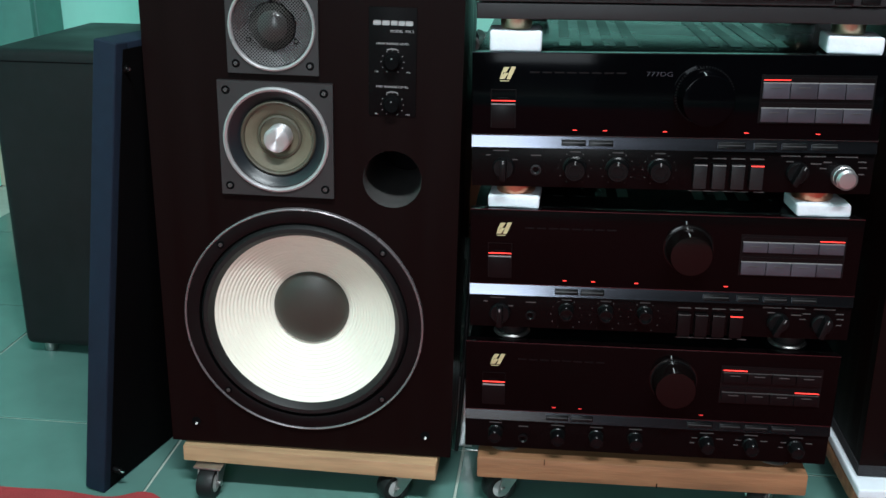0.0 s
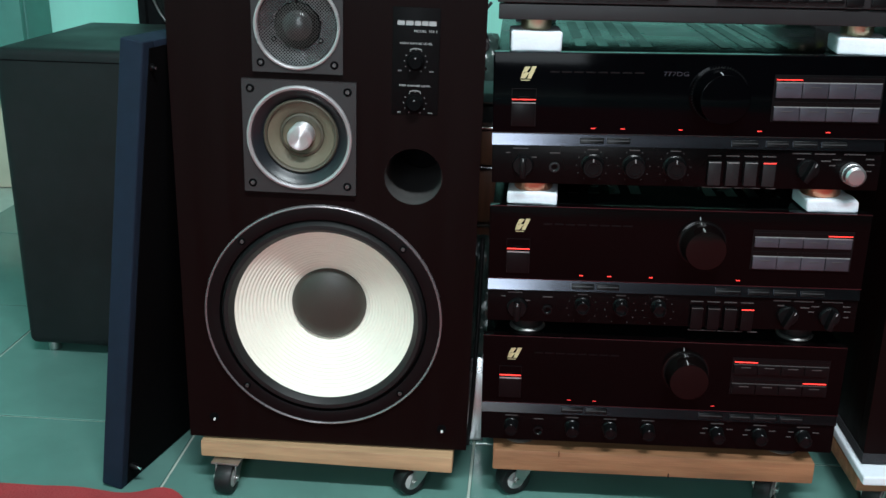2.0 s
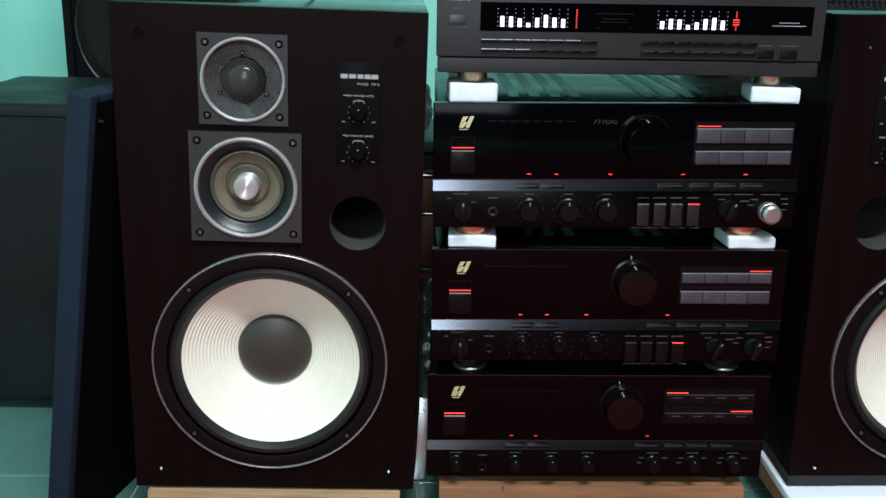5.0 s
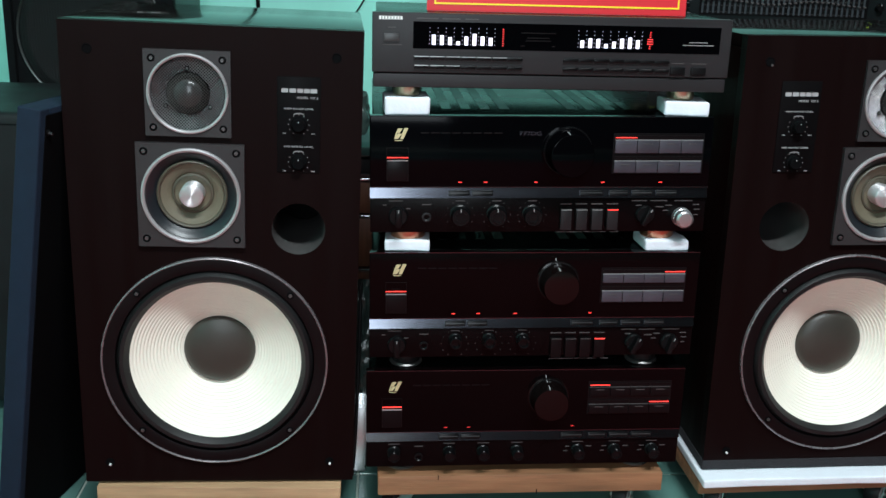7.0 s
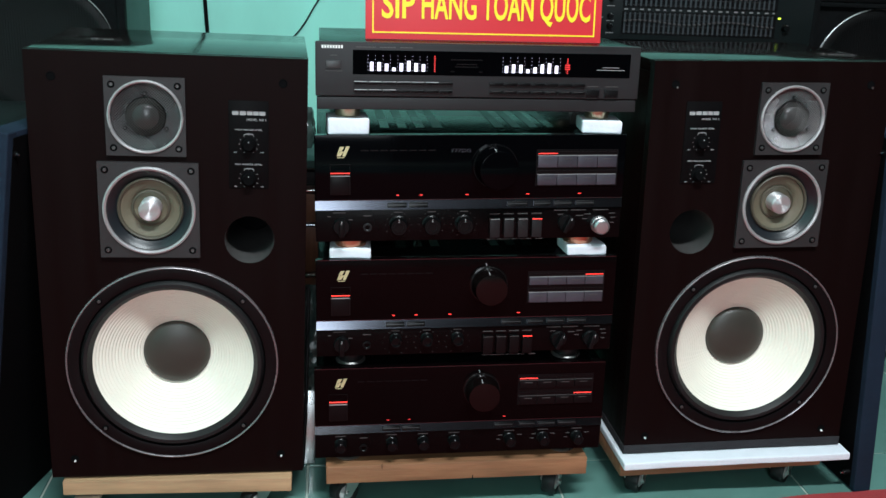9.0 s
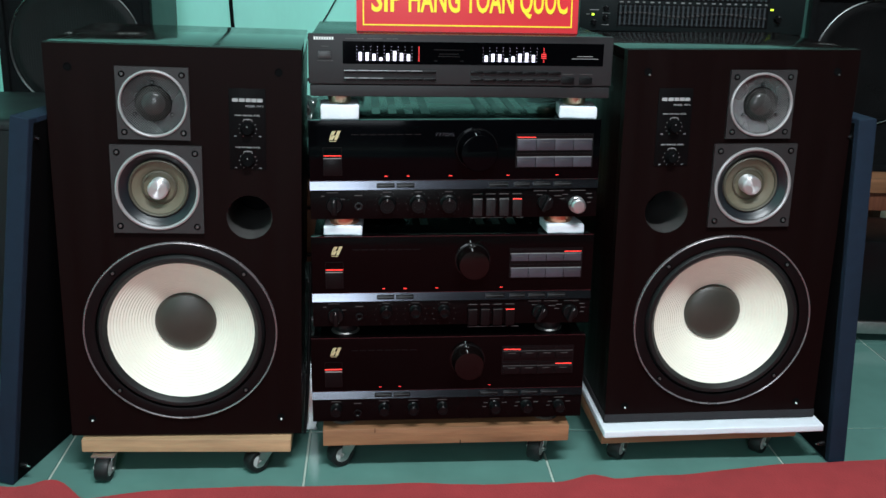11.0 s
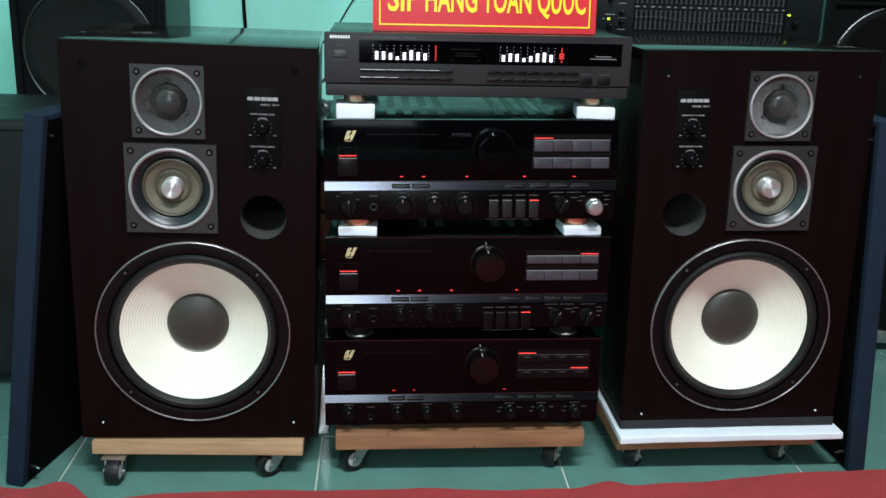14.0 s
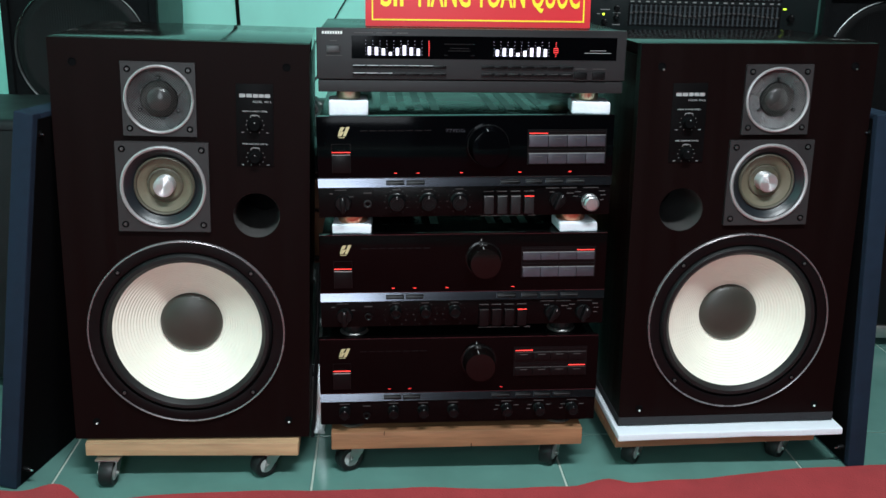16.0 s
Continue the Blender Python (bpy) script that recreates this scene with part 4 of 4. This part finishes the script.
# ---- loose grilles leaning on the loudspeakers ----
def grille(m, label):
    g = thing("speaker_grille", label, "speaker grille", m, "loose speaker grilles")
    t, w, h = 0.030, 0.335, 0.60
    b = bmesh.new()
    box(b, 0, t, 0, 0.022, 0, h, 0.003, 3)
    box(b, 0, t, w - 0.022, w, 0, h, 0.003, 3)
    box(b, 0, t, 0.022, w - 0.022, h - 0.022, h - 0.0004, 0.002)
    box(b, 0, t, 0.022, w - 0.022, 0.0004, 0.022, 0.002)
    part("cloth_frame", b, NAVY, g, "navy cloth wrapped frame")
    part("cloth", box(bmesh.new(), 0.001, 0.004, 0.021, w - 0.021, 0.02, h - 0.02), NAVY, g)
    part("backing", box(bmesh.new(), 0.0055, t + 0.0008, 0.0125, w - 0.0125, 0.0035, h - 0.008), INNER, g, "black back of the grille")
    for y in (0.018, w - 0.018):
        for z in (0.03, h - 0.03):
            ln = 0.012 if z < 0.1 else 0.003
            p = part("peg", lathe(bmesh.new(), [(0.0042, t - 0.001), (0.0042, t + ln * 0.7), (0.003, t + ln), (0, t + ln)], 0, y, z, 16, "x"), BLACK, g)
            part("peg_tip", lathe(bmesh.new(), [(0.0020, t + ln - 0.001), (0.0020, t + ln + 0.004), (0, t + ln + 0.005)], 0, y, z, 12, "x"), CHROME, p)
    return g


grille(pose(-0.730, -0.030, 0.004, 0, 8.5, -13), "navy cloth speaker grille leaning on a walnut loudspeaker")
grille(pose(0.689, 0.006, 0.0035, 0, -3.6, 3) @ pose(0, 0.335, 0, 0, 0, 180), "navy cloth speaker grille leaning beside the foam-padded loudspeaker")


# ---- things behind ----
def subwoofer(m):
    s = thing("subwoofer_box", "black vinyl covered speaker box standing on small feet", "speaker box", m)
    b = box(bmesh.new(), -0.46, 0.0, 0.0, 0.36, 0.020, 0.522, 0.016, 5)
    part("body", b, VINYL, s)
    part("top_seam", box(bmesh.new(), -0.4585, -0.0015, -0.0008, 0.3608, 0.5025, 0.5040), INNER, s)
    for x in (-0.43, -0.03):
        for y in (0.03, 0.33):
            foot(s, x, y, 0.0, 0.022, 0.010, STEEL)
    b = bmesh.new()
    for x, z, w in ((-0.105, 0.272, 0.010), (-0.092, 0.262, 0.012), (-0.16, 0.20, 0.005)):
        box(b, x - w / 2, x + w / 2, -0.0006, 0.001, z - 0.004, z + 0.003, 0.0004)
    part("chipped_patch", b, GREYINK, s, "scuffed pale chips")
    return s


subwoofer(pose(-0.555, 0.345, 0, 0, 0, 0))


def pa_speaker(m, label):
    s = thing("pa_speaker", label, "loudspeaker", m, "large black stage loudspeakers")
    w, h, d = 0.345, 0.62, 0.32
    cx, cz, r = w / 2, 0.268, 0.150
    part("cabinet", box(bmesh.new(), 0.0, w, 0.012, d, 0, h, 0.004), TEALSIDE, s, "dark painted box")
    for x0, x1, z0, z1 in ((0, 0.016, 0, h), (w - 0.016, w, 0, h), (0.016, w - 0.016, h - 0.02, h), (0.016, w - 0.016, 0, 0.016), (0.016, w - 0.016, 0.420, 0.430)):
        part("front_frame", box(bmesh.new(), x0, x1, -0.014, 0.014, z0, z1, 0.003), CARPET, s)
    part("front_board", box(bmesh.new(), 0.014, w - 0.014, 0.0, 0.0125, 0.014, h - 0.018), CARPET, s)
    part("name_plate", box(bmesh.new(), 0.018, w - 0.018, -0.006, 0.001, 0.432, 0.500, 0.002), BLACK, s)
    g = part("wire_ring", lathe(bmesh.new(), [(r + 0.0015, -0.002), (r + 0.002, -0.006), (r, -0.0075), (r - 0.0015, -0.006), (r - 0.002, -0.002)], cx, 0, cz, 96), WIRE, s, "shiny wire rim")
    part("cone", lathe(bmesh.new(), [(r - 0.003, 0.0), (r - 0.014, -0.0035), (r - 0.024, -0.003), (r - 0.03, -0.001), (r * 0.4, -0.0006), (0, -0.0005)], cx, 0, cz, 64), RUBBER, g)
    b = bmesh.new()
    for k in range(-26, 27):
        o = k * 0.0056
        ln = math.sqrt(max(0.0, (r - 0.004) ** 2 - o * o))
        if ln > 0.01:
            box(b, cx + o - 0.0005, cx + o + 0.0005, -0.0068, -0.0058, cz - ln, cz + ln)
            box(b, cx - ln, cx + ln, -0.0074, -0.0064, cz + o - 0.0005, cz + o + 0.0005)
    tagged(part("wire_mesh", b, BLACK, g, "black wire mesh"), kind="stuff")
    for k in range(8):
        part("maker_mark", box(bmesh.new(), 0.070 + k * 0.0095, 0.0782 + k * 0.0095, -0.0066, -0.0058, 0.4555, 0.4665, 0.001), WHITEINK, s)
    part("maker_badge", lathe(bmesh.new(), [(0.0075, -0.0058), (0.0075, -0.0068), (0, -0.0068)], 0.057, 0, 0.461, 20), WHITEINK, s)
    dashes(s, "plate_writing", [(0.036, 0.060, 0.4475, 0.0045), (0.063, 0.100, 0.4475, 0.0045), (0.104, 0.140, 0.4475, 0.0045), (0.034, 0.15, 0.4520, 0.0009)], GREYINK, -0.0062)
    letters("plate_text", "Digital - Japan", 0.0125, GREYINK, s, pose(0.206, -0.0064, 0.4535), 0.066)
    letters("plate_text", "B-30", 0.0235, WHITEINK, s, pose(0.284, -0.0064, 0.4500), 0.050, 0.0006)
    dashes(s, "plate_line", [(0.246, 0.255, 0.4575, 0.0015), (0.312, 0.324, 0.4575, 0.0015)], WHITEINK, -0.0062)
    return s


pa_speaker(pose(-0.990, 0.90, 0.3285, 0, 0, 0.5), "large black stage loudspeaker on a low wooden bench")
pa_speaker(pose(0.915, 0.90, 0.3285, 0, 0, -1.5), "large black stage loudspeaker beside the rack equaliser")

# low bench that carries the stage loudspeakers
bench = thing("bench", "low brown wooden bench against the turquoise wall", "bench", pose(0.12, 0.80, 0))
part("seat_board", box(bmesh.new(), -1.16, 1.26, 0.0, 0.50, 0.292, 0.328, 0.003), OLD_PINE, bench)
part("front_rail", box(bmesh.new(), -1.15, 1.25, 0.012, 0.03, 0.245, 0.2915, 0.002), ROSEWOOD, bench)
for x in (-1.12, -0.3, 0.45, 1.22):
    for y in (0.04, 0.46):
        part("leg", box(bmesh.new(), x - 0.02, x + 0.02, y - 0.02, y + 0.02, 0.0, 0.2915, 0.002), ROSEWOOD, bench)


# rack equaliser on a black stand box
def rack_equaliser(m):
    e = thing("rack_equaliser", "black two-channel rack equaliser with rows of sliders", "equaliser", m)
    part("case", box(bmesh.new(), 0.0, 0.535, 0.006, 0.28, 0.0, 0.178, 0.002), CASE, e)
    part("faceplate", box(bmesh.new(), -0.004, 0.54, 0.0, 0.006, 0.0, 0.178, 0.001), RACK, e, "black faceplate")
    for z0 in (0.012, 0.072):
        well = part("slider_bank", box(bmesh.new(), 0.086, 0.452, -0.001, 0.0, z0, z0 + 0.052), BLACK, e)
        for k in range(31):
            x = 0.093 + k * 0.01165
            zk = z0 + 0.028 + 0.004 * math.sin(k * 0.35 + z0 * 40)
            part("slider_slot", box(bmesh.new(), x - 0.0022, x + 0.0022, -0.0014, -0.0008, z0 + 0.003, z0 + 0.049), SLOT, well)
            part("slider_cap", box(bmesh.new(), x - 0.0030, x + 0.0030, -0.007, -0.001, zk - 0.0016, zk + 0.0016, 0.0006), DIMINK, well)
        for j in range(4):
            dashes(well, "scale_line", [(0.0965 + k * 0.01165, 0.1010 + k * 0.01165, z0 + 0.006 + j * 0.0135, 0.0008) for k in range(30)], DIMINK, -0.001)
        part("level_light", box(bmesh.new(), 0.025, 0.031, -0.002, 0.0, z0 + 0.023, z0 + 0.028, 0.001), GREEN_LED, e, "lit yellow-green lamp")
        for x, z in ((0.058, 0.018), (0.058, 0.04), (0.03, 0.008)):
            round_knob(e, x, z0 + z, 0.006, 0.012, BLACK, 0.0)
        dashes(e, "front_writing", [(0.02, 0.042, z0 + 0.036, 0.002), (0.05, 0.068, z0 + 0.029, 0.0016), (0.05, 0.068, z0 + 0.002, 0.0016), (0.012, 0.02, z0 + 0.026, 0.0015)], GREYINK, 0.0)
    for k in range(20):
        x = 0.090 + k * 0.0185
        part("marker", box(bmesh.new(), x, x + (0.0085 if k % 2 == 0 else 0.0055), -0.0014, 0.0, 0.0665, 0.0695), GREYINK, e)
    part("power_light", box(bmesh.new(), 0.456, 0.463, -0.003, 0.0, 0.055, 0.059, 0.001), GREEN_LED, e, "lit yellow-green lamp")
    round_knob(e, 0.475, 0.036, 0.008, 0.012, BLACK, 0.0)
    dashes(e, "maker_mark", [(0.452, 0.458, 0.156, 0.010), (0.460, 0.466, 0.156, 0.010), (0.468, 0.474, 0.157, 0.013), (0.476, 0.482, 0.156, 0.010), (0.02, 0.045, 0.137, 0.004), (0.06, 0.2, 0.137, 0.0015)], GREYINK, 0.0)
    return e


rack_equaliser(pose(0.3019, 0.62, 0.6815, 0, 0, -0.6) @ Matrix.Scale(0.883, 4))
solid("stand_box", box(bmesh.new(), 0.29, 0.785, 0.630, 0.795, 0.0, 0.681, 0.004), VINYL, "black vinyl box under the rack equaliser", "box")

# rosewood cabinet between the loudspeaker and the amplifiers, set back
cab = thing("cabinet", "narrow rosewood cabinet with thin pale shelf edges", "cabinet", pose(-0.47, 0.47, 0))
part("carcass", box(bmesh.new(), 0.0, 0.40, 0.02, 0.24, 0.03, 0.44, 0.003), ROSEWOOD, cab)
for z0, z1 in ((0.05, 0.166), (0.176, 0.226), (0.234, 0.326), (0.334, 0.392)):
    part("drawer", box(bmesh.new(), 0.006, 0.394, 0.0, 0.0195, z0, z1, 0.004), ROSEWOOD, cab)
for z, r in ((0.171, 0.0020), (0.230, 0.0013), (0.330, 0.0013), (0.397, 0.0020)):
    part("shelf_edge", box(bmesh.new(), 0.0, 0.40, -0.004, 0.0195, z - r, z + r, 0.0006), CHROME, cab, "bright metal strip")
part("top_board", box(bmesh.new(), -0.006, 0.406, -0.006, 0.246, 0.4405, 0.456, 0.003), TEALSIDE, cab)
part("ribbed_front", box(bmesh.new(), 0.01, 0.39, 0.008, 0.0195, 0.404, 0.434, 0.008, 3), SATIN, cab)
part("plinth", box(bmesh.new(), 0.02, 0.38, 0.04, 0.22, 0.0, 0.0295), BLACK, cab)

# black flight case low beside the grille
fc = thing("flight_case", "black equipment case with a grey base rail", "case", pose(0.93, 0.56, 0, 0, 0, -4))
part("body", box(bmesh.new(), 0.0, 0.60, 0.0, 0.22, 0.052, 0.24, 0.004), BLACK, fc)
part("base_rail", box(bmesh.new(), -0.004, 0.604, -0.004, 0.224, 0.022, 0.0515, 0.003), STEEL, fc)
for x in (0.03, 0.57):
    for y in (0.03, 0.19):
        foot(fc, x, y, 0.0, 0.0225, 0.014, RUBBER)

# dark teal area in the far corner, given a cupboard's shape, and a brown box below it
cup = thing("cupboard", "dark teal upright area in the room corner, built as a cupboard", "cupboard", pose(X0 + 0.002, 1.295, 0))
part("body", box(bmesh.new(), 0.0, 0.168, 0.02, 0.153, 0.24, 1.30, 0.004), CUPTEAL, cup)
# door and handle are made up
part("door", box(bmesh.new(), 0.004, 0.164, 0.0, 0.0195, 0.246, 1.294, 0.003), CUPTEAL, cup)
part("handle", box(bmesh.new(), 0.145, 0.153, -0.014, 0.0, 0.92, 1.02, 0.003), STEEL, cup)
part("base", box(bmesh.new(), 0.0, 0.168, 0.03, 0.153, 0.0, 0.2395, 0.004), SKIRT, cup, "cream painted base")

# cables on the wall
curve_tube("cable", [(-0.56, 1.44, 1.5), (-0.545, 1.442, 0.95), (-0.540, 1.443, 0.72), (-0.525, 1.443, 0.40), (-0.52, 1.40, 0.02)], 0.0055, BLACK, "black cable hanging down the turquoise wall", "cable")
curve_tube("cable", [(-0.12, 1.442, 1.2), (-0.185, 1.443, 0.77), (-0.235, 1.443, 0.70), (-0.285, 1.443, 0.62), (-0.40, 1.443, 0.5), (-0.42, 1.40, 0.02)], 0.0020, BLACK, "thin black wire crossing the turquoise wall", "cable")
curve_tube("cable", [(-0.262, 0.30, 0.60), (-0.270, 0.28, 0.55), (-0.258, 0.27, 0.52), (-0.272, 0.29, 0.48), (-0.262, 0.31, 0.457)], 0.004, SATIN, "dark cable coiled behind the amplifiers", "cable")

curve_tube("cable", [(-0.268, 0.33, 0.62), (-0.252, 0.31, 0.60), (-0.262, 0.30, 0.575), (-0.246, 0.30, 0.555), (-0.264, 0.31, 0.535), (-0.25, 0.33, 0.515)], 0.0028, GREYINK, "grey cable coiled behind the amplifiers", "cable")
curve_tube("cable", [(-0.245, 0.34, 0.61), (-0.262, 0.32, 0.585), (-0.248, 0.31, 0.56), (-0.268, 0.32, 0.54), (-0.252, 0.34, 0.50)], 0.0024, SLOT, "thin dark grey cable behind the amplifiers", "cable")
strip = box(bmesh.new(), -0.012, 0.012, 0.0, 0.004, 0.0, 0.125, 0.0012)
for v in strip.verts:
    v.co.y += 0.006 * math.sin(v.co.z * 9)
solid("metal_strip", strip, WIRE, "pale metal strip leaning behind the amplifiers", "metal strip", m=pose(-0.2415, 0.145, 0.001, -10, 1.0, 0))
b = bmesh.new()
bmesh.ops.create_icosphere(b, subdivisions=4, radius=0.034)
for v in b.verts:
    v.co *= 1.0 + 0.35 * noise.noise(v.co * 45.0) + 0.18 * abs(noise.noise(v.co * 110.0))
    v.co.z *= 1.25
    v.co.y *= 0.7
solid("plastic_bag", b, BAGFILM, "crumpled clear greenish plastic bag on the cabinet", "bag", m=pose(-0.262, 0.60, 0.492))
b = bmesh.new()
bmesh.ops.create_grid(b, x_segments=6, y_segments=30, size=0.5)
for v in b.verts:
    u, w = v.co.x + 0.5, v.co.y + 0.5
    v.co = Vector(((u - 0.5) * 0.026 + 0.003 * noise.noise((w * 6, 1, 2)), 0.006 * noise.noise((u * 3, w * 9, 4)) + 0.004 * noise.noise((u * 5, w * 22, 7)), w * 0.18))
e = bmesh.ops.extrude_face_region(b, geom=b.faces[:])
bmesh.ops.translate(b, verts=[g for g in e["geom"] if isinstance(g, bmesh.types.BMVert)], vec=(0, 0.0015, 0))
solid("plastic_sheet", b, BAGFILM, "wrinkled greenish plastic wrapping above a metal strip", "plastic wrap", m=pose(-0.240, 0.168, 0.1245, -10, 1.0, 0))
curve_tube("cable", [(-0.240, 0.19, 0.30), (-0.242, 0.16, 0.18), (-0.2455, 0.135, 0.08), (-0.250, 0.125, 0.006)], 0.0028, SATIN, "dark cable hanging down beside a metal strip", "cable")

# ---- red carpet on the floor ----
EDGE = ((-1.6, -0.03), (-0.78, -0.045), (-0.70, -0.050), (-0.655, -0.045), (-0.62, -0.047), (-0.600, -0.062), (-0.58, -0.085), (-0.54, -0.080), (-0.48, -0.064), (-0.34, -0.056), (-0.2, -0.058), (-0.08, -0.052), (0.05, -0.058), (0.18, -0.052), (0.235, -0.038), (0.27, -0.047), (0.42, -0.026), (0.56, -0.006), (0.66, 0.002), (0.85, 0.02), (1.4, 0.05))
xs = np.concatenate([np.linspace(-1.55, -0.8, 12), np.linspace(-0.78, 0.85, 150), np.linspace(0.9, 1.4, 8)])
ys = np.interp(xs, [p[0] for p in EDGE], [p[1] for p in EDGE])
# last two rows are out of view, added so the panels reflect red
steps = [0.0, 0.004, 0.012, 0.025, 0.045, 0.08, 0.13, 0.22, 0.38, 0.6, 0.95, 1.5, 2.1]
b = bmesh.new()
top = []
for x, y in zip(xs, ys):
    row = []
    for st in steps:
        f = math.exp(-st / 0.06)
        z = 0.005 + f * (0.0025 + 0.004 * noise.noise((x * 6, st * 8, 2))) + 0.002 * noise.noise((x * 14, st * 14, 5))
        z += 0.012 * math.exp(-((x + 0.635) / 0.03) ** 2) * f + 0.006 * math.exp(-((x - 0.235) / 0.035) ** 2) * math.exp(-((st - 0.02) / 0.05) ** 2)
        if st == 0.0:
            z = 0.0008
        row.append(b.verts.new((x, y - st, max(z, 0.0008))))
    top.append(row)
for r0, r1 in zip(top, top[1:]):
    for k in range(len(steps) - 1):
        b.faces.new((r0[k], r0[k + 1], r1[k + 1], r1[k]))
solid("carpet", b, CLOTH, "red felt carpet with a wavy edge on the floor", "carpet")

# ---- floor tiles ----
TS = 0.411
tile_bm = box(bmesh.new(), 0.0018, TS - 0.0018, 0.0018, TS - 0.0018, -0.0024, 0.0, 0.0009, 1)
tile_mesh = finish("tile", tile_bm, TILE)
for i in range(-3, 8):
    for j in range(-8, 4):
        x, y = -0.652 + i * TS, 0.138 + j * TS
        if x > X0 - 0.25 and x < X1 - 0.2 and y + TS < Y1 + 0.3 and y > Y0 - 0.1:
            share("tile", tile_mesh, floor, pose(x, y, 0))
